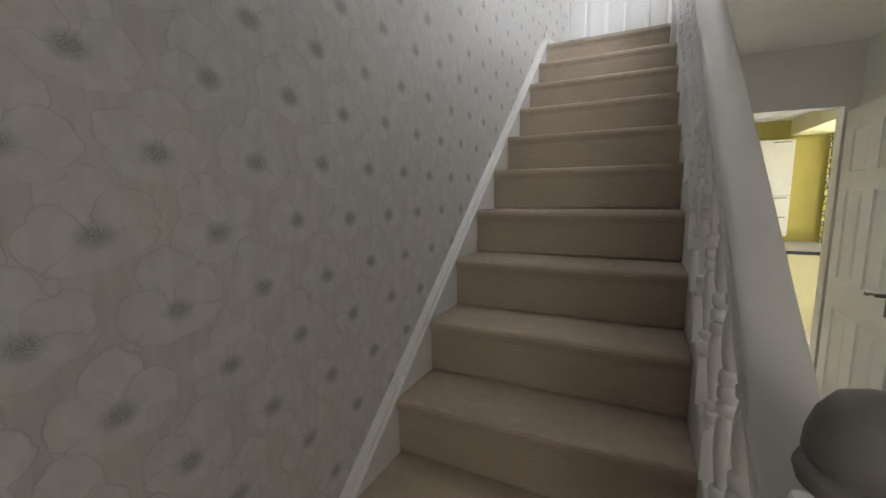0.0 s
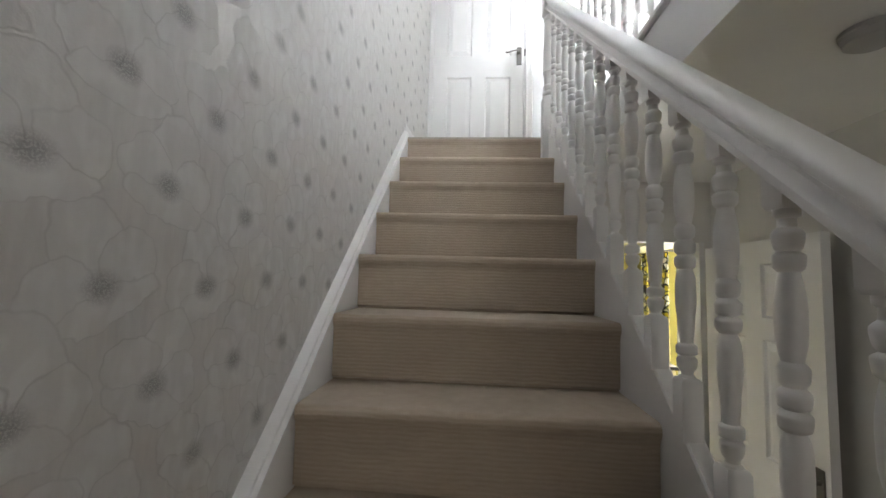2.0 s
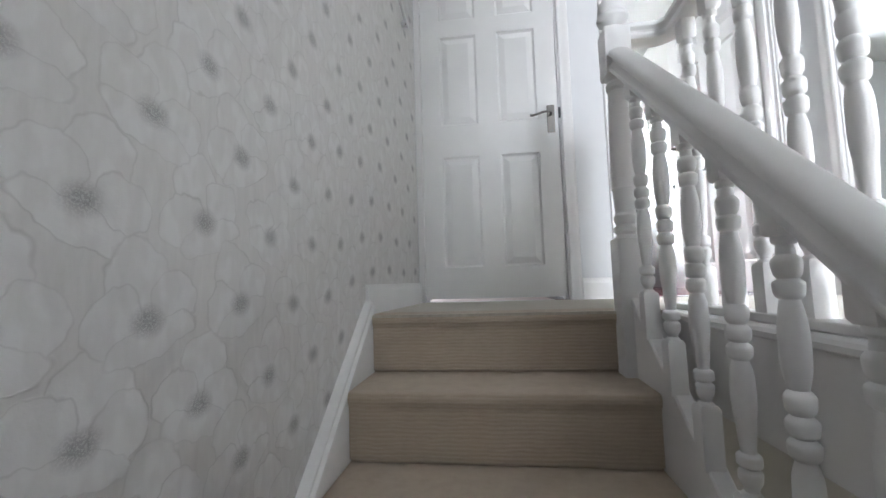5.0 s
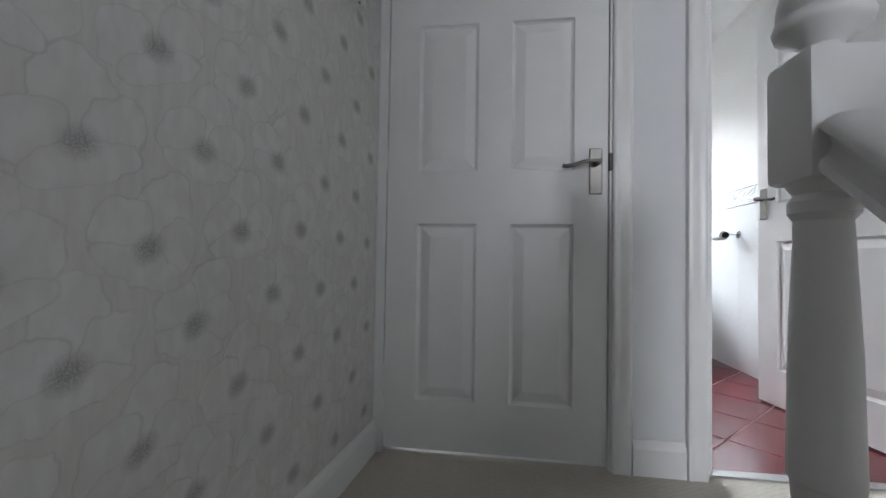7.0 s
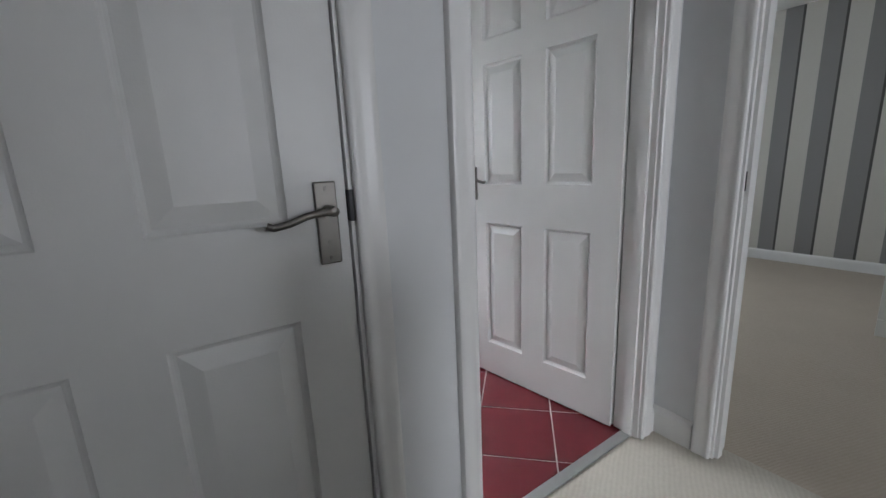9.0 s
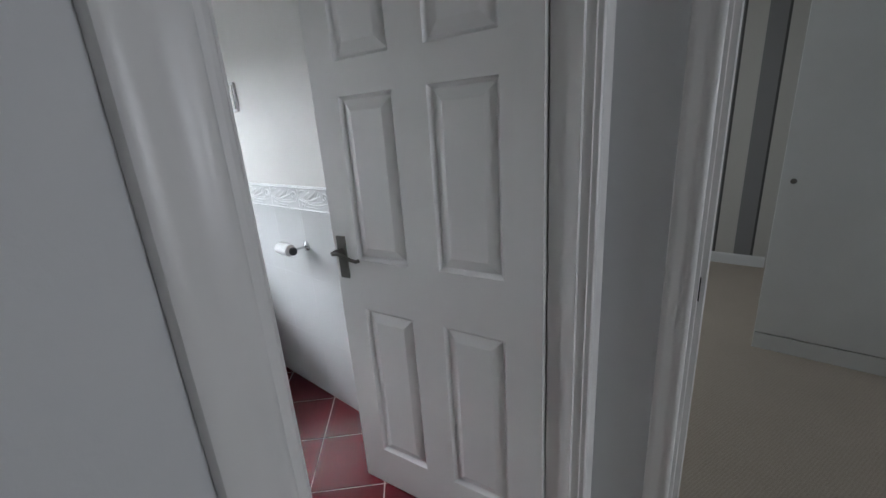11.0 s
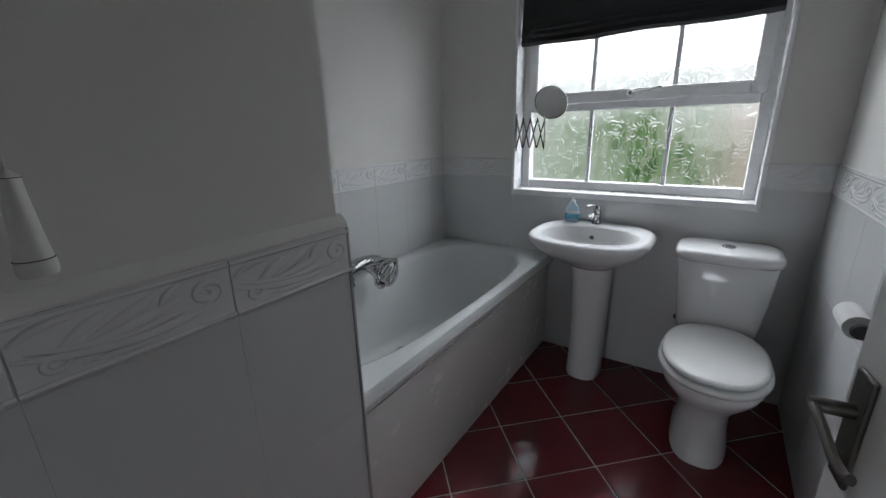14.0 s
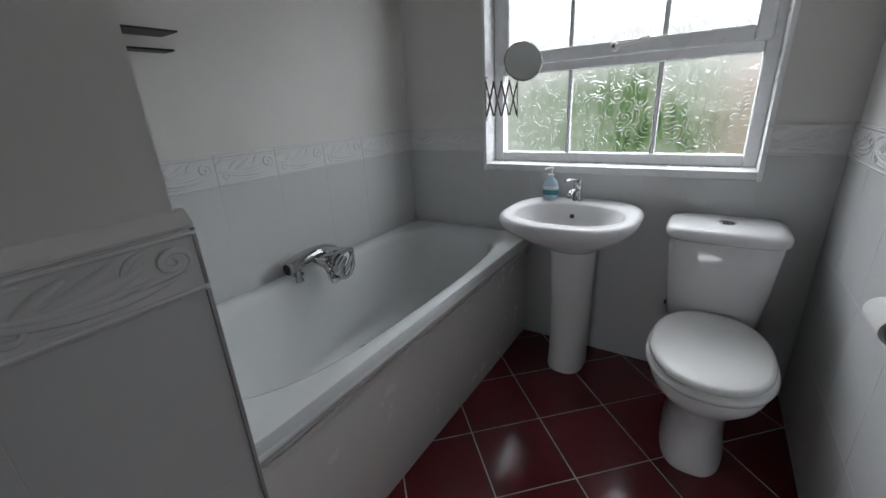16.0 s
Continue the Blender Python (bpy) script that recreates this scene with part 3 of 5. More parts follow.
stairs = thing("staircase", "straight white-stringed staircase carpeted in ribbed beige", "stairs", (0, 0, HALL), kind="structure")


def step_mesh():
    """One carpeted tread with a rounded nosing over its riser; origin at the nosing's front top."""
    prof = [(GO + 0.03, 0.0), (0.018, 0.0), (0.006, -0.002), (0.0, -0.010), (-0.001, -0.022), (0.002, -0.033), (0.008, -0.041), (0.011, -0.056), (0.013, -RISE + 0.010), (0.024, -RISE + 0.005), (0.024, -RISE - 0.002), (GO + 0.03, -RISE - 0.002)]
    return loft([[(x, y, z) for y, z in prof] for x in np.linspace(SX0, SX1, 9)])


first = part("step", step_mesh(), M_STAIR, stairs, smooth=True, angle=50)
first.location = (0, -GO, -RISE - HALL)
for k in range(2, N):
    share("step", first, stairs, pose(0, -GO * k, -RISE * k - HALL))
top = part("top_nosing", loft([[(x, y, z) for y, z in ((0.12, 0.001), (0.018, 0.001), (0.006, -0.002), (0.0, -0.010), (-0.001, -0.022), (0.002, -0.033), (0.008, -0.041), (0.011, -0.056), (0.013, -RISE + 0.010), (0.024, -RISE + 0.005), (0.024, -RISE), (0.12, -RISE))] for x in np.linspace(SX0, SX1, 9)]), M_STAIR, stairs, smooth=True, angle=50)
top.location = (0, 0, -HALL)


def string_board(x0, x1, over, under, y_top, y_bot):
    sec = [(x0, over), (x1, over), (x1, -under), (x0, -under)]
    bm = loft([[(x, y, nosing(y) + h - HALL) for x, h in sec] for y in (y_bot, y_top)])
    return bm


part("wall_string", string_board(0.0, 0.034, 0.004, 0.30, 0.03, -3.05), M_WHITE, stairs)
sec = [(-0.034, -0.0), (0.004, 0.0), (0.006, 0.006), (0.003, 0.012), (-0.004, 0.016), (-0.006, 0.026), (-0.014, 0.032), (-0.034, 0.034)]
part("string_moulding", loft([[(0.034 + a, y, nosing(y) + 0.0 + 0.85 * b - HALL) for a, b in sec] for y in (-3.05, 0.03)]), M_WHITE, stairs, smooth=True)
part("outer_string", string_board(0.915, 0.946, 0.085, 0.30, 0.03, -3.0), M_WHITE, stairs)
part("string_capping", loft([[(x, y, nosing(y) + h - HALL) for x, h in ((0.909, 0.083), (0.909, 0.092), (0.913, 0.098), (0.946, 0.098), (0.951, 0.092), (0.951, 0.083))] for y in (-2.9, 0.03)]), M_WHITE, stairs)
part("side_panel", loft([[(0.917, y, 0.0) for y in (-2.6,)] + [(0.917, 0.06, 0.0), (0.917, 0.06, -0.3 - HALL), (0.917, -2.6, nosing(-2.6) - 0.28 - HALL)],
                         [(0.936, -2.6, 0.0), (0.936, 0.06, 0.0), (0.936, 0.06, -0.3 - HALL), (0.936, -2.6, nosing(-2.6) - 0.28 - HALL)]]), M_HALL, stairs)

# ---------------- balustrades ----------------


def baluster_mesh(h, top_cut=0.0):
    """Turned spindle with square ends; its foot and head follow the pitch when top_cut is set."""
    s = 0.0205
    lo, hi = 0.115, h - 0.07
    t = hi - lo
    k = [(0.0, 0.019), (0.012, 0.013), (0.022, 0.0135), (0.05, 0.021), (0.068, 0.0215), (0.082, 0.014), (0.094, 0.0225), (0.118, 0.0225), (0.13, 0.014)]
    mid = [(0.145, 0.014), (0.22, 0.0175), (0.30, 0.022), (0.36, 0.0215), (0.415, 0.0145), (0.43, 0.022), (0.455, 0.0235), (0.472, 0.0145), (0.485, 0.022), (0.51, 0.0235), (0.53, 0.0145),
           (0.55, 0.0215), (0.575, 0.0225), (0.595, 0.0145), (0.67, 0.0215), (0.73, 0.022), (0.83, 0.0145), (0.845, 0.0215), (0.872, 0.023), (0.885, 0.0145), (0.9, 0.02), (0.93, 0.0225), (0.95, 0.014), (0.975, 0.013), (0.985, 0.019), (1.0, 0.019)]
    # round the beads and hollows between the turned stations
    prof, st = [], k + mid
    for (f0, r0), (f1, r1) in zip(st, st[1:]):
        for q in (0.0, 0.33, 0.67):
            e = math.sin(q * math.pi / 2) if r1 > r0 else 1 - math.cos(q * math.pi / 2)
            prof.append((0.9 * (r0 + (r1 - r0) * e), lo + (f0 + (f1 - f0) * q) * t))
    prof.append((0.9 * st[-1][1], lo + st[-1][0] * t))
    bm = lathe(prof, 14)
    d = top_cut * s
    for z0, z1, tilt0, tilt1 in ((0.0, lo, d, 0.0), (hi, h, 0.0, d)):
        ring = lambda z, ti, c: [(sx * s * c, sy * s * c, z + sy * ti) for sx, sy in ((-1, -1), (1, -1), (1, 1), (-1, 1))]
        if z0 == 0.0:
            loft([ring(z0, tilt0, 1), ring(z1 - 0.008, 0, 1), ring(z1, 0, 0.8)], bm)
        else:
            loft([ring(z0, 0, 0.8), ring(z0 + 0.008, 0, 1), ring(z1, tilt1, 1)], bm)
    return bm


HALF_RAIL = [(0.029, -0.032), (0.034, -0.029), (0.036, -0.023), (0.034, -0.017), (0.029, -0.014), (0.0235, -0.009), (0.021, -0.002), (0.0235, 0.005), (0.030, 0.009), (0.0355, 0.013), (0.037, 0.019), (0.0345, 0.026), (0.027, 0.032), (0.014, 0.0355)]
RAIL = [(-a, b) for a, b in HALF_RAIL] + [(0.0, 0.0365)] + [(a, b) for a, b in reversed(HALF_RAIL)]


def newel(parent, x, y, z0, z_low, z_mid, z_top, cap_mat):
    """Square-blocked turned newel with an acorn cap."""
    s = 0.044
    bm = box(-s, -s, z0, s, s, z_low, 0.006)
    t = z_mid - z_low
    prof = [(0.040, 0.0), (0.030, 0.012), (0.040, 0.022), (0.041, 0.035), (0.030, 0.045), (0.038, 0.06), (0.038, 0.075), (0.031, 0.085), (0.036, 0.16), (0.040, 0.3 * t), (0.037, 0.6 * t), (0.030, t - 0.05), (0.037, t - 0.04), (0.037, t - 0.025), (0.030, t - 0.015), (0.040, t)]
    lathe([(r, z_low + z) for r, z in prof], 20, bm)
    box(-s, -s, z_mid, s, s, z_top, 0.010, 2, bm)
    p = part("newel_post", bm, M_WHITE, parent, smooth=True, angle=30)
    p.location = (x, y, 0)
    cap = [(0.026, 0.0), (0.022, 0.012), (0.030, 0.022), (0.050, 0.034), (0.053, 0.044), (0.050, 0.052), (0.044, 0.056), (0.044, 0.059), (0.048, 0.063), (0.047, 0.08), (0.041, 0.10), (0.030, 0.117), (0.014, 0.125), (0.001, 0.127)]
    c = part("cap", lathe([(r, z + z_top) for r, z in cap], 24), cap_mat, p, "turned acorn cap", True, 50)
    return p


BX = 0.924
RAILH = 0.865


def rail_z(y):
    """Height of the stair handrail's middle, a little steeper than the nosings."""
    return nosing(y) + RAILH + 0.034 * (y + 0.9)


sb = thing("stair_balustrade", "white painted turned-spindle stair balustrade", "banister", (0, 0, HALL))
sb_z = -HALL
part("handrail", sweep(RAIL, [(BX, y, rail_z(y) + sb_z) for y in (-2.83, -2.0, -1.0, -0.06)]), M_WHITE, sb, smooth=True, angle=38)
newel(sb, BX, -0.022, HCEIL + sb_z, 0.24 + sb_z, 0.795 + sb_z, 0.965 + sb_z, M_WHITE)
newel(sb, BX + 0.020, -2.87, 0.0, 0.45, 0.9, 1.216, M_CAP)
PITCH = RISE / GO
bal = None
y = -0.177
while y > -2.78:
    foot, tall = nosing(y) + 0.095, RAILH - 0.115
    m = pose(BX, y, foot + sb_z) @ Matrix.Diagonal((1, 1, (rail_z(y) - 0.02 - foot) / tall, 1))
    if bal is None:
        bal = part("baluster", baluster_mesh(tall, PITCH), M_WHITE, sb, smooth=True, angle=40)
        bal.matrix_basis = m
    else:
        share("baluster", bal, sb, m)
    y -= 0.1407

LX = 1.105
lb = thing("landing_balustrade", "white painted turned-spindle landing balustrade", "banister", (0, 0, 0.0))
arc = [(LX - 0.06 + 0.06 * math.sin(a), -0.022 - 0.06 + 0.06 * math.cos(a), 0.94) for a in np.linspace(0, math.pi / 2, 7)]
part("handrail", sweep(RAIL, [(BX + 0.04, -0.022, 0.94)] + arc + [(LX, -1.5, 0.94), (LX, YE, 0.94)]), M_WHITE, lb, smooth=True, angle=38)
part("base_rail", box(1.075, YE, 0.001, 1.135, 0.06, 0.022, 0.004), M_WHITE, lb)
bal = None
y = -0.13
while y > YE + 0.05:
    if bal is None:
        bal = part("baluster", baluster_mesh(0.89), M_WHITE, lb, smooth=True, angle=40)
        bal.location = (LX, y, 0.022)
    else:
        share("baluster", bal, lb, pose(LX, y, 0.022))
    y -= 0.1355
nose = [(1.05, -0.004), (1.044, -0.012), (1.046, -0.024), (1.056, -0.03), (1.09, -0.03), (1.09, 0.001), (1.06, 0.001)]
structure("trim_landing_nosing", loft([[(x, y, z) for x, z in nose] for y in (YE, 0.06)]), M_WHITE, "white rounded nosing along the landing edge", "trim")

# ---------------- doors ----------------
PANELS_Z = ((0.172, 0.795), (0.982, 1.512), (1.612, 1.862))


def door_mesh_cells(w):
    st = 0.112 * w / 0.768
    pw = 0.213 * w / 0.768
    return [(st, st + pw), (w - st - pw, w - st)]


def door_leaf(parent, w, h, name="door_leaf"):
    """Six-panel moulded leaf: x from 0 at the hinge to w, y 0 front to 0.035 back."""
    th = 0.035
    xs = door_mesh_cells(w)
    gx = sorted({0.0, w, *[v for p in xs for v in p]})
    gz = sorted({0.0, h, *[v for p in PANELS_Z for v in p]})
    cells = {(round(a, 5), round(c, 5)) for a, b in xs for c, d in PANELS_Z}
    bm = bmesh.new()
    for yy in (0.0, th):
        for i in range(len(gx) - 1):
            for j in range(len(gz) - 1):
                if (round(gx[i], 5), round(gz[j], 5)) in cells:
                    continue
                q = [bm.verts.new(p) for p in ((gx[i], yy, gz[j]), (gx[i + 1], yy, gz[j]), (gx[i + 1], yy, gz[j + 1]), (gx[i], yy, gz[j + 1]))]
                bm.faces.new(q if yy == 0.0 else q[::-1])
    for a, b in (((0, 0), (0, h)), ((0, h), (w, h)), ((w, h), (w, 0)), ((w, 0), (0, 0))):
        q = [bm.verts.new(p) for p in ((a[0], 0, a[1]), (b[0], 0, b[1]), (b[0], th, b[1]), (a[0], th, a[1]))]
        bm.faces.new(q)
    bmesh.ops.remove_doubles(bm, verts=bm.verts, dist=1e-5)
    leaf = part(name, bm, M_DOOR, parent)
    for a, b in xs:
        for c, d in PANELS_Z:
            bm = bmesh.new()
            for yy, s in ((0.0, 1), (th, -1)):
                rings = []
                for inset, dep in ((0.0, 0.0), (0.003, 0.006), (0.007, 0.010), (0.012, 0.0125), (0.042, 0.002), (0.046, 0.0008)):
                    rings.append([bm.verts.new((x, yy + s * dep, z)) for x, z in ((a + inset, c + inset), (b - inset, c + inset), (b - inset, d - inset), (a + inset, d - inset))])
                for r0, r1 in zip(rings, rings[1:]):
                    for i in range(4):
                        bm.faces.new((r0[i], r0[(i + 1) % 4], r1[(i + 1) % 4], r1[i]))
                bm.faces.new(rings[-1])
            part("panel", bm, M_DOOR, leaf)
    return leaf


def lever_handle(leaf, x, z, y, toward, side=-1):
    """Long-plate lever handle; toward: -1 lever points to lower x; side: -1 stands out to -y."""
    s = side
    plate = part("handle_plate", box(x - 0.021, min(y, y + s * 0.007), z - 0.078, x + 0.021, max(y, y + s * 0.007), z + 0.078, 0.003), M_NICKEL, leaf, "brushed nickel handle plate")
    bm = lathe([(0.010, 0.0), (0.010, 0.03), (0.0085, 0.045), (0.001, 0.047)], 14, at=(0, 0, 0), axis="y")
    for v in bm.verts:
        v.co = Vector((x + v.co.x, y + s * (0.006 + v.co.y), z + 0.025 + v.co.z))
    pts = [(x, y + s * 0.047, z + 0.025), (x + toward * 0.02, y + s * 0.049, z + 0.026), (x + toward * 0.05, y + s * 0.05, z + 0.022), (x + toward * 0.08, y + s * 0.05, z + 0.012), (x + toward * 0.105, y + s * 0.048, z + 0.008), (x + toward * 0.115, y + s * 0.046, z + 0.012)]
    sec = [(0.0055 * math.cos(2 * math.pi * i / 10), 0.0065 * math.sin(2 * math.pi * i / 10)) for i in range(10)]
    sweep(sec, pts, bm=bm)
    part("lever", bm, M_NICKEL, plate, smooth=True)
    scr = bmesh.new()
    for dz in (-0.066, 0.066):
        lathe([(0.0035, 0.0), (0.003, 0.0012), (0.0008, 0.0012)], 10, scr, (0, 0, 0), "y")
        for v in list(scr.verts)[-30:]:
            v.co = Vector((x + v.co.x, y + s * (0.007 + v.co.y), z + dz + v.co.z))
    lathe([(0.004, 0.0), (0.004, 0.001), (0.001, 0.001)], 10, scr, (0, 0, 0), "y")
    for v in list(scr.verts)[-30:]:
        v.co = Vector((x + v.co.x, y + s * (0.007 + v.co.y), z - 0.035 + v.co.z))
    part("screw", scr, M_NICKEL, plate)


ARCH = [(0.0, 0.0), (0.0, 0.012), (0.003, 0.0155), (0.009, 0.0165), (0.015, 0.0155), (0.021, 0.0138), (0.030, 0.0148), (0.044, 0.0172), (0.054, 0.018), (0.059, 0.016), (0.062, 0.010), (0.062, 0.0)]


def architrave(parent, x0, x1, h, y, out=-1, left=0.062, right=0.062):
    """Moulded surround of an opening in a wall of constant y."""
    for xa, sgn, w in ((x0, -1, left), (x1, 1, right)):
        if not w:
            continue
        rings = [[(xa + sgn * a * w / 0.062, y + out * b, z) for a, b in ARCH] for z in (0.0, h + (0.0 if w < 0.05 else w))]
        part("architrave", loft(rings), M_WHITE, parent, smooth=True, angle=40)
    rings = [[(x, y + out * b, h + a) for a, b in ARCH] for x in (x0, x1)]
    part("architrave", loft(rings), M_WHITE, parent, smooth=True, angle=40)


def frame_lining(parent, x0, x1, h, y0, y1, stop_y):
    part("door_lining", box(x0 - 0.03, y0, 0.0, x0, y1, h + 0.03), M_WHITE, parent)
    part("door_lining", box(x1, y0, 0.0, x1 + 0.03, y1, h + 0.03), M_WHITE, parent)
    part("door_lining", box(x0, y0, h, x1, y1, h + 0.03), M_WHITE, parent)
    bm = box(x0, stop_y, 0, x0 + 0.012, stop_y + 0.035, h)
    box(x1 - 0.012, stop_y, 0, x1, stop_y + 0.035, h, bm=bm)
    box(x0 + 0.012, stop_y, h - 0.012, x1 - 0.012, stop_y + 0.035, h, bm=bm)
    part("door_stop", bm, M_WHITE, parent)


# closed cupboard door at the head of the stairs
d1 = thing("door_1", "closed white six-panel cupboard door with a nickel lever", "door", (0, 0, 0), kind="structure")
frame_lining(d1, AX0, AX1, DH, YD, YB, 0.842)
architrave(d1, AX0 - 0.008, AX1 + 0.008, DH, YD, -1, 0.0)
leaf = door_leaf(d1, AX1 - AX0 - 0.006, DH - 0.022)
leaf.location = (AX0 + 0.003, 0.788, 0.018)
lever_handle(leaf, 0.722, 0.975, 0.0, -1)
for z in (0.27, 1.05, 1.72):
    hinge = bmesh.new()
    for k in range(3):
        lathe([(0.0055, 0.0), (0.0055, 0.024)], 10, hinge, (AX0 + 0.001, 0.782, z - 0.04 + 0.026 * k))
    part("hinge", hinge, M_DOOR, d1)
part("latch", box(0.764, -0.012, 0.975, 0.778, 0.004, 1.035, 0.002), M_DARK, leaf, "dark latch catch")
# open bathroom door
d2 = thing("door_2", "white six-panel bathroom door standing open on its hinges", "door", (0, 0, 0), kind="structure")
frame_lining(d2, BX0, BX1, DH, YD, YB, 0.80)
sect = [(0.012, 0.806), (0.020, 0.808), (0.024, 0.814), (0.024, 0.822), (0.027, 0.826), (0.033, 0.829), (0.034, 0.836), (0.034, 0.862), (0.031, 0.866), (0.0, 0.870), (0.0, 0.836), (0.012, 0.836)]
part("door_stop", loft([[(BX0 + a, b, z) for a, b in sect] for z in (0.0, DH - 0.013)]), M_WHITE, d2)
architrave(d2, BX0 - 0.008, BX1 + 0.008, DH, YD, -1)
architrave(d2, BX0 - 0.008, BX1 + 0.008, DH, YB, 1)
leaf = door_leaf(d2, 0.762, DH - 0.012)
leaf.matrix_basis = pose(1.968, 0.886, 0.008, 0, 0, 98.3)
lever_handle(leaf, 0.722, 0.985, 0.035, -1, 1)
lever_handle(leaf, 0.722, 0.985, 0.0, -1, -1)
part("threshold_bar", box(BX0, 0.800, 0.0, BX1, 0.842, 0.006, 0.002), M_GREYBAR, d2, "grey metal threshold bar")
for z in (0.25, 1.0, 1.72):
    hinge = bmesh.new()
    for k in range(3):
        lathe([(0.005, 0.0), (0.005, 0.023)], 10, hinge, (BX1 - 0.002, YB + 0.006, z + 0.025 * k))
    part("hinge", hinge, M_DOOR, d2)
# bedroom doorway
d3 = thing("door_3", "white moulded bedroom door frame standing open", "door frame", (0, 0, 0), 90, kind="structure")
frame_lining(d3, EY0, EY1, DH, -XR - 0.1, -XR, -XR - 0.05)
architrave(d3, EY0 - 0.008, EY1 + 0.008, DH, -XR, 1)
part("strike_plate", box(EY1 - 0.003, -XR - 0.04, 0.97, EY1 - 0.0005, -XR - 0.012, 1.03), M_DARK, d3, "dark strike plate")
# hall: open kitchen door folded back along the hall
d4 = thing("door_4", "white six-panel kitchen door folded open into the hall", "door", (0, 0, HALL), kind="structure")
for bx in ((KX0 - 0.03, KX0), (KX1, KX1 + 0.03)):
    part("door_lining", box(bx[0], YK - 0.002, 0.0, bx[1], YK + 0.104, KH - HALL), M_WHITE, d4)
leaf = door_leaf(d4, 0.83, 1.975)
leaf.matrix_basis = pose(1.845, -0.01, 0.01, 0, 0, -92.5)
lever_handle(leaf, 0.785, 0.99, 0.0, -1, -1)

# ---------------- skirting and trim ----------------
SK = [(0.0, 0.0), (0.014, 0.0), (0.014, 0.085), (0.011, 0.098), (0.006, 0.106), (0.003, 0.112), (0.0, 0.112)]


def skirting(name, a, b, normal, z=0.0, k=1.0):
    a, b, n = Vector((*a, z)), Vector((*b, z)), Vector((*normal, 0))
    return structure(name, loft([[p + n * s * 1.0 + Vector((0, 0, h * k)) for s, h in SK] for p in (a, b)]), M_WHITE, "white moulded skirting board", "skirting")


skirting("baseboard_landing", (AX1 + 0.072, YD), (BX0 - 0.072, YD), (0, -1))
skirting("baseboard_landing", (XR, EY1 + 0.072), (XR, YD - 0.001), (-1, 0))
skirting("baseboard_landing", (BX1 + 0.072, YD), (XR - 0.015, YD), (0, -1))
skirting("baseboard_stairs", (0.003, 0.03), (XL + 0.001, YD - 0.001), (0.997, -0.08), 0, 1.0)
skirting("baseboard_bedroom", (5.52, 0.45), (5.52, 3.3), (-1, 0), 0, 0.9)
skirting("baseboard_hall", (1.93, YF), (1.93, YK), (-1, 0), HALL)

# ---------------- bathroom: tiles ----------------
TW, TH, TT = 0.265, 0.355, 0.009
TZ = 1.065             # top of the plain tiles, foot of the border


def tile_mesh(w, h):
    return box(0.0006, -TT, 0.0006, w - 0.0006, 0.0, h - 0.0006, 0.0005, 1)


def border_mesh(w, h):
    """Border tile with raised scrolls and leaves between two beads."""
    bm = box(0.001, -TT - 0.002, 0.001, w - 0.001, 0.0, h - 0.001, 0.001, 1)
    for z in (0.007, h - 0.008):
        sweep([(0.005 * math.cos(a), 0.0045 * math.sin(a)) for a in np.linspace(0, 2 * math.pi, 7)[:-1]], [(0.001, -TT - 0.002, z), (w - 0.001, -TT - 0.002, z)], bm=bm)
    s = w / 0.25

    def vine(pts, r, high=0.5):
        rings = []
        pts = [Vector((x * s, -TT - 0.002, min(max(z, 0.015), 0.107) * h / 0.121)) for x, z in pts]
        n = len(pts)
        for i, p in enumerate(pts):
            d = (pts[min(i + 1, n - 1)] - pts[max(i - 1, 0)]).normalized()
            side = Vector((-d.z, 0, d.x))
            rr = r * (0.2 + 0.8 * math.sin(math.pi * (0.06 + 0.88 * i / (n - 1))))
            rings.append([p + side * rr * math.cos(a) + Vector((0, -1, 0)) * rr * 1.35 * high * math.sin(a) for a in np.linspace(0, 2 * math.pi, 9)[:-1]])
        loft(rings, bm)

    def blade(p0, p1, p2, r, high=0.5):
        vine([((1 - t) ** 2 * p0[0] + 2 * t * (1 - t) * p1[0] + t * t * p2[0], (1 - t) ** 2 * p0[1] + 2 * t * (1 - t) * p1[1] + t * t * p2[1]) for t in np.linspace(0, 1, 12)], r, high)

    def spiral(cx, cz, r0, r1, a0, turns, r):
        vine([(cx + (r0 + (r1 - r0) * t) * math.cos(a0 + turns * 2 * math.pi * t), cz + (r0 + (r1 - r0) * t) * math.sin(a0 + turns * 2 * math.pi * t)) for t in np.linspace(0, 1, 22)], r)

    # a long stem sweeps under to a curl; leaves peel off it in layers
    blade((0.004, 0.060), (0.12, 0.012), (0.222, 0.046), 0.0075)
    spiral(0.212, 0.071, 0.026, 0.004, -1.25, 1.45, 0.0065)
    blade((0.015, 0.066), (0.10, 0.030), (0.185, 0.052), 0.006, 0.4)
    blade((0.060, 0.050), (0.13, 0.052), (0.178, 0.078), 0.0085, 0.35)
    blade((0.070, 0.058), (0.12, 0.075), (0.150, 0.100), 0.0085, 0.35)
    blade((0.045, 0.060), (0.075, 0.085), (0.098, 0.094), 0.0075, 0.35)
    blade((0.150, 0.070), (0.158, 0.094), (0.180, 0.102), 0.006, 0.45)
    blade((0.004, 0.082), (0.03, 0.106), (0.062, 0.100), 0.006, 0.4)
    spiral(0.036, 0.040, 0.018, 0.004, 1.6, -1.2, 0.005)
    blade((0.060, 0.024), (0.11, 0.018), (0.150, 0.022), 0.005, 0.4)
    return bm


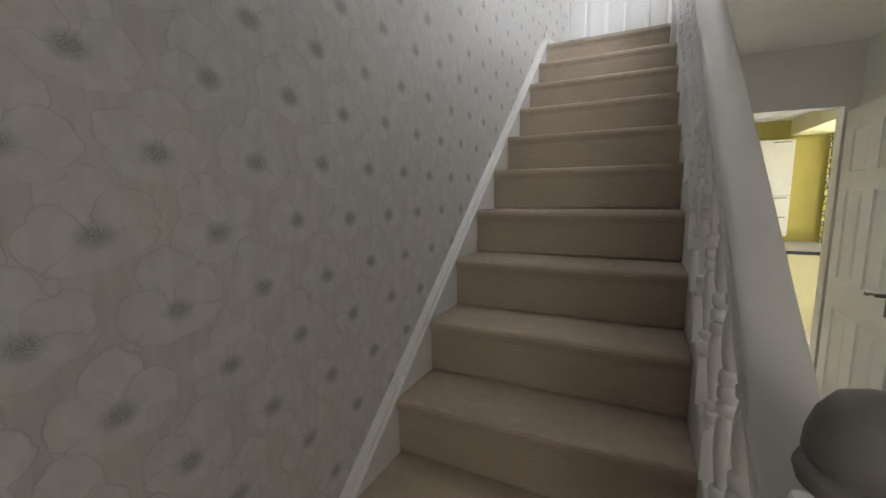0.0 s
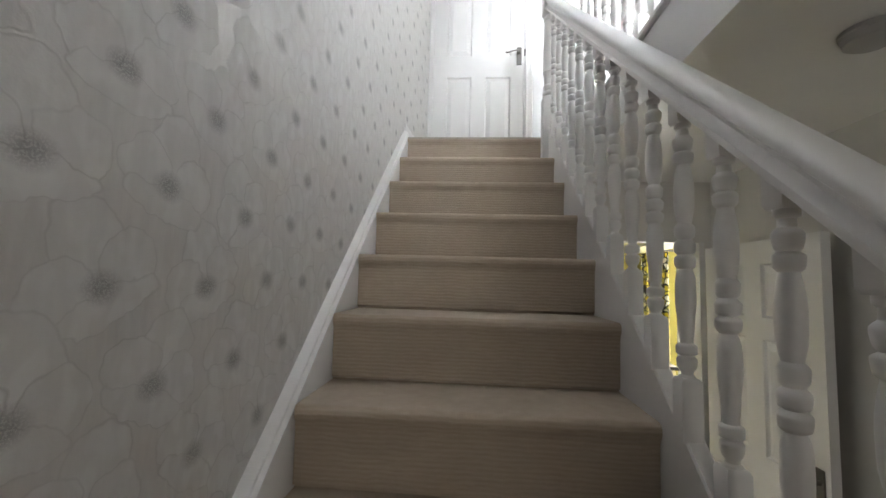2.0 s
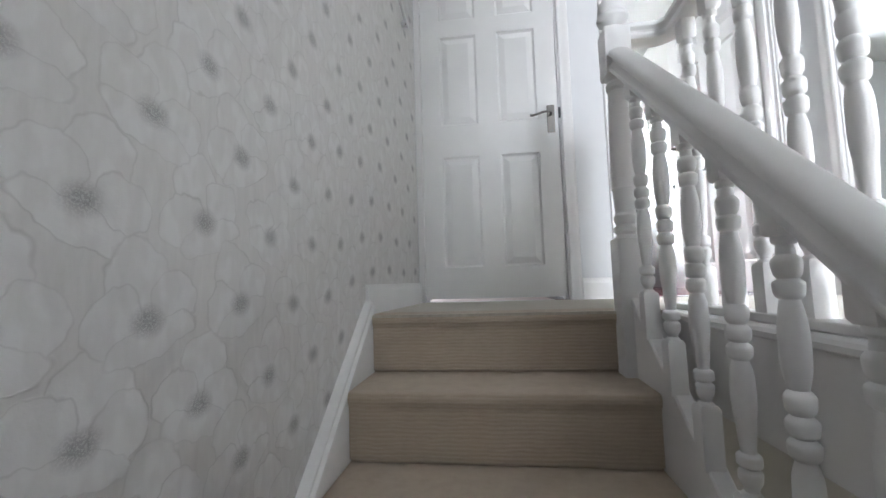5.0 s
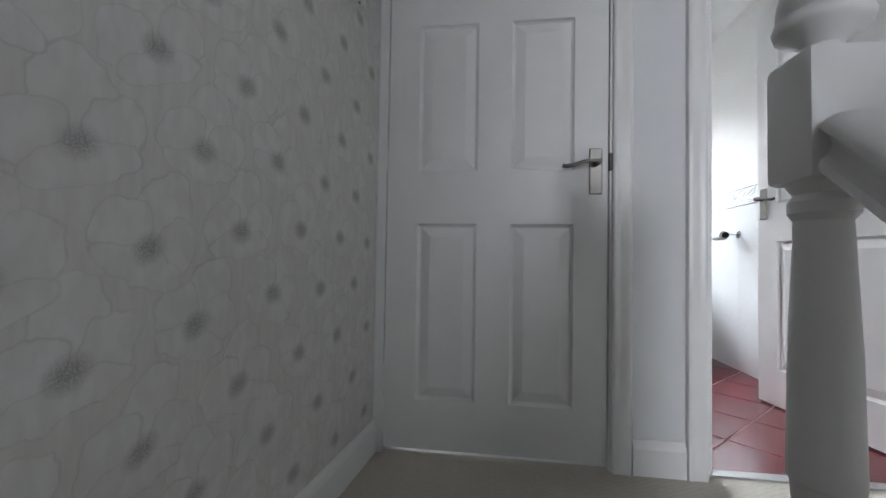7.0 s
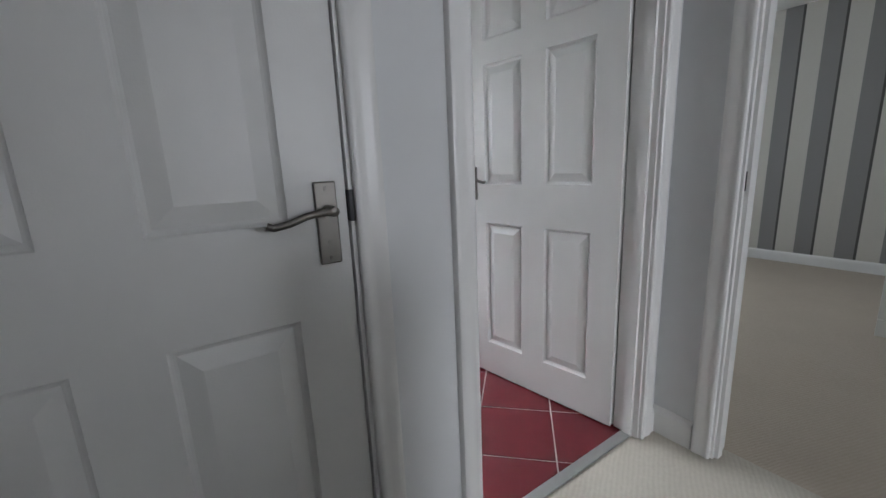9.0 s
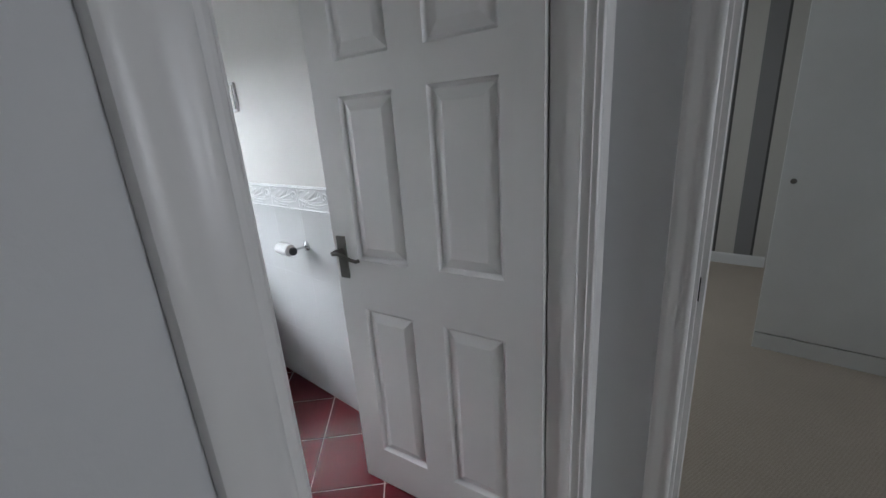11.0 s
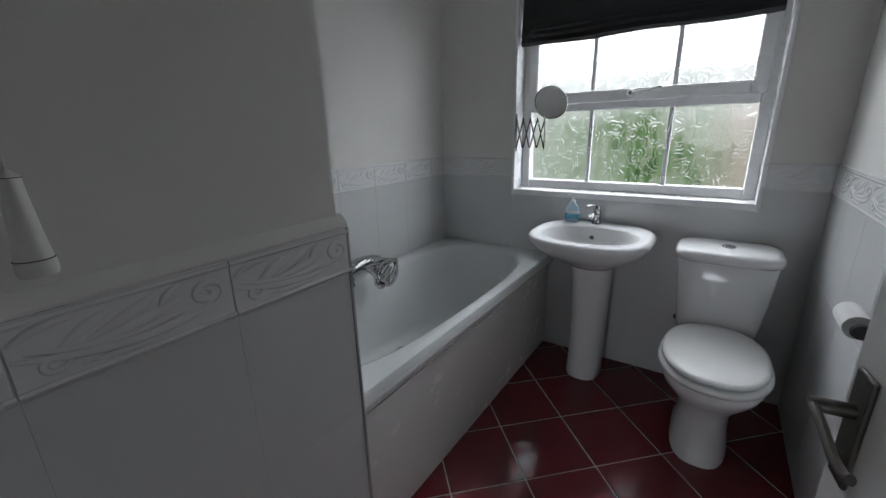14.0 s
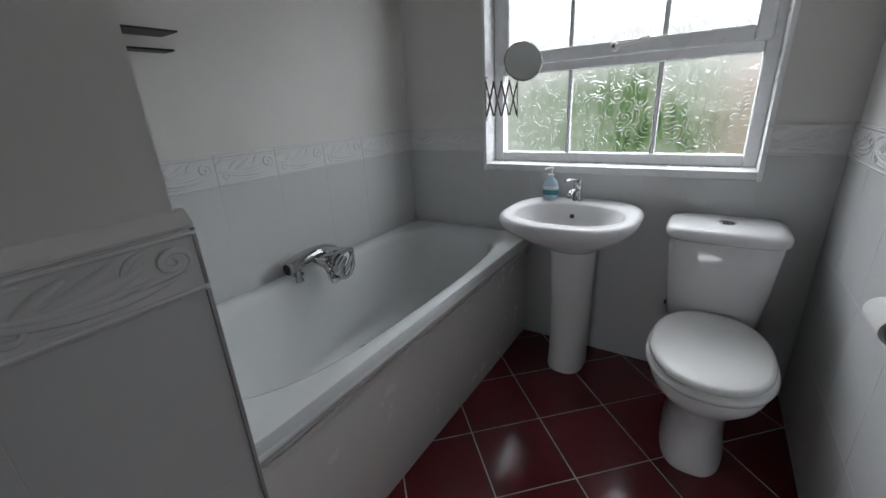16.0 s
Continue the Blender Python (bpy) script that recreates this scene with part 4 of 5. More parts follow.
def tiled(name, label, origin, rz, length, z0, z1, phase=0.0, border=True, bh=0.121):
    """White tiles with an embossed border, laid along a wall; tiles stand out to local -y."""
    t = tagged(thing(name, label, "tiling", origin, rz), kind="structure")
    part("tile_bed", box(0, -0.0085, z0, length, 0.026, z1 + (bh + 0.001 if border else 0)), M_WGROUT, t)
    cache = {}
    u = -phase
    while u < length - 0.004:
        a, b = max(u, 0.0), min(u + TW, length)
        if b - a > 0.01:
            rows = []
            z = TZ
            while z > z0 + 0.004:
                rows.append((max(z - TH, z0), min(z, z1)))
                z -= TH
            for lo, hi in rows:
                key = (round(b - a, 4), round(hi - lo, 4))
                m = pose(a, 0, lo)
                if key in cache:
                    share("tile", cache[key], t, m)
                else:
                    cache[key] = part("tile", tile_mesh(b - a, hi - lo), M_TILE, t)
                    cache[key].matrix_basis = m
            if border:
                key = ("b", round(b - a, 4))
                m = pose(a, 0, z1 + 0.001)
                if key in cache:
                    share("border_tile", cache[key], t, m)
                else:
                    cache[key] = part("border_tile", border_mesh(b - a, bh), M_BORDER, t, "white tile embossed with scrolling leaves", True, 40)
                    cache[key].matrix_basis = m
        u += TW
    return t


cup = tiled("wall_tiling_cupboard", "white wall tiles below an embossed scroll border", (XB - 0.008, YB + 0.001, 0), 90, YS - YB - 0.003, 0.0, TZ, 0.127, True, 0.102)
tiled("wall_tiling_window", "white wall tiles below an embossed scroll border", (XBL, YW, 0), 0, WX0 - XBL, 0.0, TZ)
tiled("wall_tiling_window", "white wall tiles below the bathroom window", (WX0, YW, 0), 0, WX1 - WX0, 0.0, WZ0 - 0.002, 0.0, False)
tiled("wall_tiling_window", "white wall tiles below an embossed scroll border", (WX1, YW, 0), 0, XR - WX1, 0.0, TZ)
tiled("wall_tiling_bath", "white wall tiles behind the bath with embossed border", (XBL, YS, 0), 90, YW - YS - 0.01, 0.3, TZ)
tiled("wall_tiling_side", "white wall tiles beside the toilet with embossed border", (XR + 0.002, YW - 0.01, 0), -90, YW - YB - 0.02, 0.0, TZ)
end = tiled("wall_tiling_bath_end", "white wall tiles at the foot of the bath", (XB - 0.010, YS - 0.010, 0), 180, XB - XBL - 0.02, 0.3, TZ - 0.003, 0.0, True, 0.104)

for t, ln in ((cup, YS - YB - 0.003), (end, XB - XBL - 0.02)):
    part("ledge", loft([[(u, v, TZ + 0.1035 + w) for v, w in ((-0.0125, 0.0), (-0.0125, 0.004), (-0.009, 0.010), (0.004, 0.026), (0.012, 0.027), (0.012, 0.0))] for u in (0.0, ln)]), M_BATHWALL, t, "sloped plaster ledge above the border")
structure("trim_tile_corner", box(XB - 0.005, YS - 0.009, 0.0, XB + 0.0035, YS - 0.0005, TZ + 0.103, 0.002), paint("grey_tile_trim", (0.34, 0.34, 0.35), 0.4, 0.1), "grey plastic edge trim on the tiled corner", "trim")

# ---------------- bathroom window ----------------
win = thing("window_1", "white six-pane bathroom window with patterned privacy glass", "window", (0, 0, 0), kind="structure")
FX0, FX1, FZ0, FZ1, FY = WX0 + 0.004, WX1 - 0.004, WZ0 + 0.03, WZ1 - 0.004, 3.410


def framed(name, x0, z0, x1, z1, y0, y1, w, parent, mat, bev=0.006):
    bm = bmesh.new()
    for a in ((x0, z0, x0 + w, z1), (x1 - w, z0, x1, z1), (x0 + w, z0, x1 - w, z0 + w), (x0 + w, z1 - w, x1 - w, z1)):
        box(a[0], y0, a[1], a[2], y1, a[3], bev, 2, bm)
    return part(name, bm, mat, parent)


wf = framed("window_frame", FX0, FZ0, FX1, FZ1, FY, FY + 0.07, 0.05, win, M_UPVC)
part("transom", box(FX0 + 0.05, FY - 0.002, 1.4498, FX1 - 0.05, FY + 0.068, 1.5063, 0.008), M_UPVC, wf)
sash = framed("opening_sash", FX0 + 0.03, 1.4903, FX1 - 0.03, FZ1 - 0.03, FY - 0.018, FY + 0.05, 0.062, win, M_UPVC, 0.01)
part("window_handle", sweep([(0.007 * math.cos(a), 0.006 * math.sin(a)) for a in np.linspace(0, 6.283, 9)[:-1]], [(1.216, FY - 0.045, 1.5276), (1.258, FY - 0.048, 1.5308), (1.332, FY - 0.046, 1.5457), (1.353, FY - 0.044, 1.5488)]), M_WHITE, sash, "white window handle", True)
part("handle_base", lathe([(0.02, 0.0), (0.02, -0.012), (0.014, -0.024), (0.003, -0.026)], 16, at=(1.210, FY - 0.018, 1.5276), axis="y"), M_WHITE, sash)
part("keyhole", lathe([(0.0075, 0.0), (0.0075, -0.002), (0.001, -0.002)], 12, at=(1.210, FY - 0.0445, 1.5276), axis="y"), M_DARK, sash)
bars = (FX0 + (FX1 - FX0) * 0.335, FX0 + (FX1 - FX0) * 0.665)
for bx in bars:
    part("glazing_bar", box(bx - 0.011, FY - 0.004, 1.5542, bx + 0.011, FY + 0.03, FZ1 - 0.09, 0.004), M_UPVC, sash)
    part("glazing_bar", box(bx - 0.011, FY + 0.012, FZ0 + 0.048, bx + 0.011, FY + 0.04, 1.4520, 0.004), M_UPVC, wf)
xs = (FX0 + 0.05, bars[0], bars[1], FX1 - 0.05)
for i in range(3):
    for z0, z1, yy in ((FZ0 + 0.045, 1.4541, FY + 0.024), (1.5435, FZ1 - 0.085, FY + 0.012)):
        p = part("pane", box(xs[i] + 0.008, yy, z0, xs[i + 1] - 0.008, yy + 0.005, z1), M_GLASS, win, "clear cast glass with raised curls")
        p.visible_shadow = False
part("window_sill", box(WX0 + 0.001, YW - 0.012, WZ0 - 0.006, WX1 - 0.001, FY + 0.02, WZ0 + 0.03, 0.006), M_UPVC, win)
bm = box(WX0 - 0.014, YW - 0.013, WZ0 - 0.01, WX0 + 0.004, YW + 0.1, WZ1 + 0.012, 0.003)
box(WX1 - 0.004, YW - 0.013, WZ0 - 0.01, WX1 + 0.014, YW + 0.1, WZ1 + 0.012, 0.003, 2, bm)
box(WX0 + 0.004, YW - 0.013, WZ1 - 0.004, WX1 - 0.004, YW + 0.1, WZ1 + 0.012, 0.003, 2, bm)
part("reveal_trim", bm, M_UPVC, win)
structure("backdrop_garden", box(-9, 5.6, -2.5, 12, 5.65, 6.5), M_GARDEN, "glowing backdrop of green hedge, brick and white sky behind privacy glass", "backdrop")
def make_glow():
    m, nt, b = nodes_of("overcast_daylight")
    em = nt.nodes.new("ShaderNodeEmission")
    v = coords(nt)
    nt.links.new(ramp(nt, noise_tex(nt, v, 0.8, 2.0), [(0.3, (0.92, 0.93, 0.94)), (0.7, (1.0, 1.0, 1.0))]), em.inputs[0])
    em.inputs[1].default_value = 3.0
    nt.links.new(em.outputs[0], nt.nodes["Material Output"].inputs[0])
    return m


structure("backdrop_yard", box(2.6, 4.3, HALL - 0.05, 6.5, 4.35, HCEIL), make_glow(), "bright overcast daylight beyond the kitchen door", "backdrop")
structure("pavement", box(2.4, 3.4, HALL - 0.12, 6.5, 4.3, HALL - 0.03), paint("grey_yard_paving", (0.42, 0.41, 0.39), 0.8, 0.2), "pale paving outside the kitchen door", "pavement")
structure("ground", box(-60, 5.0, -2.75, 60, 90, -2.7), paint("garden_ground", (0.09, 0.12, 0.05), 0.9, 0.4), "garden ground beyond the window", "ground")

# roman blind
bl = thing("roman_blind", "charcoal patterned roman blind gathered at the window top", "blind", (1.205, 3.336, 2.069), size=1.06)
prof = [(0.0, 0.0), (-0.012, -0.002), (-0.016, -0.06), (-0.018, -0.13), (-0.026, -0.165), (-0.03, -0.172), (-0.022, -0.18), (-0.028, -0.19), (-0.034, -0.2), (-0.022, -0.212), (-0.03, -0.225), (-0.035, -0.236), (-0.024, -0.248), (-0.008, -0.25), (0.006, -0.24), (0.008, -0.1), (0.008, 0.0)]
rings = []
for i, x in enumerate(np.linspace(-0.555, 0.545, 33)):
    rings.append([(x, y + 0.0022 * math.sin(i * 0.7) * (-z * 4), z + 0.004 * math.sin(i * 0.37 + z * 20) * (1 if z < -0.15 else 0)) for y, z in prof])
part("fabric", loft(rings), M_BLIND, bl, smooth=True, angle=60)
part("headrail", box(-0.555, 0.009, -0.03, 0.545, 0.03, -0.002), M_UPVC, bl)

# ---------------- bath ----------------
bath = thing("bathtub", "white acrylic bathtub built in along the tiled wall", "bathtub", (0.4735, 2.4285, 0.0), size=1.058)
rx, ry = 0.379, 0.829
R = lambda z, ax, ay, p, dx=0.0, dy=0.0: oval(dx, dy, z, ax, ay, 64, p)
rings = [R(0.535, rx, ry, 26), R(0.578, rx, ry, 26), R(0.586, rx - 0.006, ry - 0.006, 24), R(0.588, rx - 0.03, ry - 0.03, 16), R(0.586, 0.328, 0.775, 3.4), R(0.578, 0.318, 0.762, 3.1), R(0.55, 0.308, 0.745, 3.0),
         R(0.46, 0.298, 0.72, 3.0), R(0.36, 0.285, 0.69, 2.9), R(0.26, 0.268, 0.655, 2.8, 0, -0.005), R(0.20, 0.248, 0.625, 2.8, 0, -0.012), R(0.17, 0.222, 0.59, 2.7, 0, -0.02), R(0.15, 0.19, 0.54, 2.6, 0, -0.03), R(0.145, 0.02, 0.06, 2, 0, -0.03)]
part("tub", loft(rings, foot=False), M_ACRYLIC, bath, smooth=True, angle=42)
part("side_panel", box(0.338, -ry + 0.004, 0.05, 0.352, ry - 0.004, 0.53, 0.003), M_PANEL, bath)
part("panel_rail", box(0.352, -ry + 0.004, 0.478, 0.358, ry - 0.004, 0.498, 0.0028), M_PANEL, bath)
part("plinth", box(0.330, -ry + 0.004, 0.0, 0.345, ry - 0.004, 0.05, 0.003), M_PANEL, bath)
part("rim_lip", sweep([(0.006 * math.cos(a), 0.012 * math.sin(a)) for a in np.linspace(0, 6.283, 11)[:-1]], [(rx - 0.003, -ry + 0.004, 0.545), (rx - 0.003, ry - 0.004, 0.545)]), M_ACRYLIC, bath, smooth=True)
part("drain", lathe([(0.03, 0.0), (0.03, 0.004), (0.02, 0.006), (0.001, 0.005)], 20, at=(-0.16, 0.06, 0.162)), M_CHROME, bath, smooth=True)
# bath mixer on the rim by the wall
mx = thing("bath_mixer_tap", "chrome bath mixer tap with shower hose on its cradle", "tap", (0.137, 2.392, 0.6225), size=1.3)
bm = loft([[(0.032 * math.cos(a) * k + 0.004, y, 0.046 + dz + 0.028 * math.sin(a) * k) for a in np.linspace(0, 6.283, 17)[:-1]] for y, k, dz in ((-0.112, 0.75, -0.010), (-0.106, 0.98, -0.008), (-0.06, 0.95, 0.004), (0.0, 0.9, 0.010), (0.06, 0.95, 0.004), (0.098, 0.9, -0.008), (0.104, 0.65, -0.010))])
part("body", bm, M_CHROME, mx, smooth=True, angle=45)
part("end_cap", lathe([(0.020, 0.0), (0.018, -0.003), (0.001, -0.003)], 18, at=(0.004, -0.112, 0.036), axis="y"), M_DARK, mx, smooth=True)
for yy in (-0.07, 0.07):
    part("leg", lathe([(0.021, 0.0), (0.019, 0.005), (0.012, 0.011), (0.010, 0.03)], 16, at=(0, yy, 0.001)), M_CHROME, mx, smooth=True)
part("spout", sweep([(0.013 * math.cos(a), 0.010 * math.sin(a)) for a in np.linspace(0, 6.283, 13)[:-1]], [(0.01, -0.01, 0.04), (0.05, -0.012, 0.038), (0.085, -0.012, 0.026), (0.10, -0.012, 0.008)]), M_CHROME, mx, smooth=True)
head = part("shower_head", lathe([(0.011, -0.03), (0.014, 0.0), (0.022, 0.02), (0.031, 0.03), (0.032, 0.037), (0.027, 0.041), (0.002, 0.042)], 22), M_CHROME, mx, smooth=True)
head.matrix_basis = pose(0.085, 0.055, 0.012, 152, 18, 0)
hose = [(0.084 + 0.026 * math.cos(t) + 0.010 * math.sin(0.5 * t), 0.058 + 0.034 * math.cos(t + 0.35 * math.sin(0.5 * t)), 0.008 + 0.054 * math.sin(t + 0.06 * t)) for t in np.linspace(1.2, 19.5, 84)]
part("stub", lathe([(0.010, 0.030), (0.010, 0.004), (0.014, -0.004), (0.015, -0.014), (0.004, -0.015)], 14, at=(0.024, -0.085, 0.0)), M_CHROME, mx, smooth=True)
part("diverter_knob", lathe([(0.006, 0.012), (0.016, 0.006), (0.018, -0.004), (0.014, -0.012), (0.002, -0.014)], 18, at=(0.082, 0.02, -0.034)), M_CHROME, mx, smooth=True)
part("hose", tube(hose, 0.0072, 8), M_CHROME, mx, smooth=True)
part("lever", sweep([(0.006 * math.cos(a), 0.011 * math.sin(a)) for a in np.linspace(0, 6.283, 11)[:-1]], [(0.0, 0.02, 0.062), (0.04, 0.04, 0.066), (0.085, 0.08, 0.056)]), M_CHROME, mx, smooth=True)
part("cradle", lathe([(0.012, 0.0), (0.017, 0.012), (0.017, 0.02), (0.011, 0.024)], 16, at=(0.03, 0.055, 0.045)), M_CHROME, mx, smooth=True)
# wire soap shelf over the bath
sh = thing("wall_soap_shelf", "slim two-tier dark soap shelf on the bath wall", "shelf", (XBL + 0.001, 1.93, 1.53), size=1.06)
for z, d in ((0.0, 0.06), (0.046, 0.105)):
    part("shelf_plate", box(0.0, -0.1, z, d, 0.08, z + 0.006, 0.002), M_DARK, sh)
part("bracket", box(0.0, -0.07, 0.006, 0.012, -0.05, 0.046, 0.003), M_CHROME, sh)

# ---------------- basin ----------------
bs = thing("pedestal_basin", "white ceramic pedestal washbasin beneath the window", "washbasin", (1.155, YW - 0.011, 0), size=1.062)
BK = -0.002
B = lambda z, ax, ay, cy, p=2.5, back=BK: oval(0, cy, z, ax, ay, 56, p, back)
rings = [B(0.60, 0.09, 0.11, -0.16, 2.4), B(0.64, 0.13, 0.15, -0.19, 2.4), B(0.69, 0.20, 0.21, -0.23, 2.4), B(0.735, 0.25, 0.255, -0.265, 2.5), B(0.765, 0.270, 0.272, -0.272, 2.6), B(0.785, 0.276, 0.276, -0.272, 2.7), B(0.797, 0.268, 0.268, -0.272, 2.7), B(0.80, 0.255, 0.255, -0.270, 2.7),
         oval(0, -0.30, 0.797, 0.222, 0.175, 56, 2.3), oval(0, -0.30, 0.788, 0.214, 0.168, 56, 2.3), oval(0, -0.30, 0.73, 0.185, 0.145, 56, 2.2), oval(0, -0.29, 0.68, 0.13, 0.10, 56, 2.1), oval(0, -0.28, 0.665, 0.02, 0.02, 56, 2)]
part("bowl", loft(rings), M_CERAMIC, bs, smooth=True, angle=60)
P = lambda z, ax, ay, cy: oval(0, cy, z, ax, ay, 36, 2.6, -0.06)
part("pedestal", loft([P(0.001, 0.084, 0.118, -0.17), P(0.012, 0.086, 0.12, -0.17), P(0.10, 0.083, 0.115, -0.167), P(0.35, 0.085, 0.114, -0.165), P(0.55, 0.092, 0.12, -0.17), P(0.66, 0.10, 0.13, -0.18)]), M_CERAMIC, bs, smooth=True, angle=60)
part("overflow", lathe([(0.011, 0.01), (0.011, -0.008), (0.002, -0.008)], 16, at=(-0.022, -0.146, 0.742), axis="y"), M_DARK, bs)
part("waste", lathe([(0.022, 0.0), (0.022, 0.004), (0.012, 0.006), (0.001, 0.005)], 18, at=(0, -0.28, 0.668)), M_CHROME, bs, smooth=True)
tap = thing("basin_mixer_tap", "chrome single-lever mixer tap on the basin", "tap", (1.129, 3.223, 0.8475), size=1.06)
part("body", lathe([(0.023, 0.0), (0.023, 0.006), (0.019, 0.012), (0.018, 0.05), (0.02, 0.066), (0.019, 0.078), (0.012, 0.088), (0.002, 0.09)], 22), M_CHROME, tap, smooth=True)
part("spout", sweep([(0.012 * math.cos(a), 0.009 * math.sin(a)) for a in np.linspace(0, 6.283, 13)[:-1]], [(0, -0.01, 0.05), (-0.005, -0.05, 0.058), (-0.008, -0.085, 0.052), (-0.009, -0.105, 0.035)]), M_CHROME, tap, smooth=True)
part("lever", sweep([(0.010 * math.cos(a), 0.005 * math.sin(a)) for a in np.linspace(0, 6.283, 11)[:-1]], [(0.005, 0.015, 0.085), (-0.005, -0.015, 0.098), (-0.022, -0.06, 0.106), (-0.032, -0.085, 0.103)]), M_CHROME, tap, smooth=True)
soap = thing("soap_dispenser", "blue liquid soap pump bottle on the basin", "soap bottle", (0.999, 3.212, 0.8485), size=1.06)
part("bottle", loft([oval(0, 0, z, ax, ay, 24, 2.4) for z, ax, ay in ((0.0, 0.030, 0.02), (0.004, 0.034, 0.023), (0.04, 0.036, 0.024), (0.075, 0.034, 0.022), (0.092, 0.022, 0.016), (0.098, 0.013, 0.013), (0.105, 0.012, 0.012))]), M_BLUE, soap, smooth=True)
part("label", loft([oval(0, 0, z, 0.0372, 0.0252, 24, 2.4) for z in (0.022, 0.045)]), M_LABEL, soap, "dark band on the label")
part("label", loft([oval(0, 0, z, 0.0370, 0.0248, 24, 2.4) for z in (0.050, 0.062)]), M_CERAMIC, soap, "white band on the label")
part("pump", lathe([(0.014, 0.105), (0.014, 0.116), (0.006, 0.118), (0.005, 0.138), (0.010, 0.14), (0.010, 0.148), (0.002, 0.149)], 16), M_CERAMIC, soap, smooth=True)
part("nozzle", tube([(0, 0, 0.144), (-0.015, -0.02, 0.146), (-0.022, -0.032, 0.141)], 0.004, 8), M_CERAMIC, soap, smooth=True)

# ---------------- toilet ----------------
wc = thing("toilet", "white close-coupled toilet with lid closed and push-button cistern", "toilet", (1.736, YW - 0.011, 0), size=1.06)
C = lambda z, ax, y0, y1, p=4.5: oval(0, (y0 + y1) / 2, z, ax, (y1 - y0) / 2, 48, p)
part("cistern", loft([C(0.385, 0.146, -0.235, -0.02), C(0.395, 0.152, -0.24, -0.015), C(0.55, 0.168, -0.262, -0.006), C(0.725, 0.180, -0.275, -0.003), C(0.73, 0.178, -0.27, -0.005)]), M_CERAMIC, wc, smooth=True, angle=50)
part("cistern_lid", loft([C(0.728, 0.182, -0.28, -0.002), C(0.736, 0.191, -0.292, -0.001), C(0.758, 0.192, -0.293, -0.001), C(0.770, 0.184, -0.285, -0.006), C(0.775, 0.160, -0.26, -0.03)]), M_CERAMIC, wc, smooth=True, angle=60)
part("flush_button", lathe([(0.026, 0.0), (0.026, 0.005), (0.022, 0.008), (0.001, 0.008)], 24, at=(0, -0.15, 0.7735)), M_CHROME, wc, smooth=True)
part("button_split", box(-0.001, -0.171, 0.7815, 0.001, -0.129, 0.7822), M_DARK, wc)
W = lambda z, ax, ay, cy, p=2.3: oval(0, cy, z, ax, ay, 48, p)
part("pan", loft([W(0.001, 0.104, 0.235, -0.385, 2.8), W(0.02, 0.104, 0.235, -0.385, 2.8), W(0.08, 0.095, 0.222, -0.375, 2.7), W(0.17, 0.092, 0.215, -0.375, 2.6), W(0.24, 0.105, 0.225, -0.40, 2.5), W(0.31, 0.145, 0.235, -0.46, 2.3), W(0.36, 0.165, 0.245, -0.50), W(0.39, 0.172, 0.25, -0.51), W(0.405, 0.17, 0.247, -0.51)]), M_CERAMIC, wc, smooth=True, angle=60)
part("pan_back", box(-0.13, -0.30, 0.28, 0.13, -0.02, 0.402, 0.02, 3), M_CERAMIC, wc, smooth=True)
part("seat", loft([W(0.411, 0.170, 0.240, -0.515), W(0.414, 0.181, 0.249, -0.515), W(0.420, 0.184, 0.252, -0.515), W(0.427, 0.183, 0.251, -0.515), W(0.432, 0.176, 0.244, -0.515), W(0.433, 0.15, 0.22, -0.515)]), M_SEAT, wc, "white plastic toilet seat", True, 60)
part("seat_lid", loft([W(0.4375, 0.160, 0.232, -0.510), W(0.4385, 0.170, 0.240, -0.510), W(0.444, 0.174, 0.243, -0.510), W(0.450, 0.174, 0.243, -0.510), W(0.456, 0.169, 0.238, -0.510), W(0.459, 0.158, 0.227, -0.510), W(0.461, 0.12, 0.18, -0.510)]), M_SEAT, wc, "closed white plastic seat lid", True, 60)
for sx in (-0.075, 0.075):
    part("seat_hinge", lathe([(0.013, -0.02), (0.013, 0.02)], 12, at=(sx, -0.285, 0.425), axis="x"), M_CHROME, wc, smooth=True)
part("supply_valve", tube([(-0.16, -0.05, 0.36), (-0.16, -0.08, 0.38), (-0.14, -0.1, 0.41)], 0.009, 8), M_DARK, wc, smooth=True)

# ---------------- small bathroom fittings ----------------
tp = thing("toilet_roll_holder", "chrome toilet roll holder on the tiled wall", "roll holder", (XR - 0.007, 2.234, 0.883))
part("rose", lathe([(0.025, 0.0), (0.025, -0.006), (0.014, -0.012), (0.008, -0.016)], 20, axis="x"), M_CHROME, tp, smooth=True)
part("arm", tube([(-0.012, 0, 0), (-0.06, 0, 0), (-0.078, 0.004, -0.002), (-0.082, 0.02, -0.004), (-0.082, 0.14, -0.004)], 0.006, 10), M_CHROME, tp, smooth=True)
part("end_knob", lathe([(0.004, -0.018), (0.018, -0.014), (0.021, -0.006), (0.018, 0.004), (0.006, 0.008)], 18, at=(-0.082, 0.0, -0.004), axis="y"), M_DARK, tp, smooth=True)
roll = thing("toilet_roll", "small white toilet roll on a chrome holder", "toilet roll", (XR - 0.089, 2.249, 0.879))
part("paper", lathe([(0.018, 0.001), (0.03, 0.0), (0.031, 0.05), (0.03, 0.105), (0.018, 0.104)], 24, axis="y"), M_PAPERROLL, roll, smooth=True, angle=40)
vent = thing("wall_switch_plate", "white plastic plate on the bathroom wall", "switch plate", (XR + 0.0015, 2.736, 1.637))
part("plate", box(-0.012, -0.045, -0.072, 0.0, 0.045, 0.072, 0.004), M_UPVC, vent)
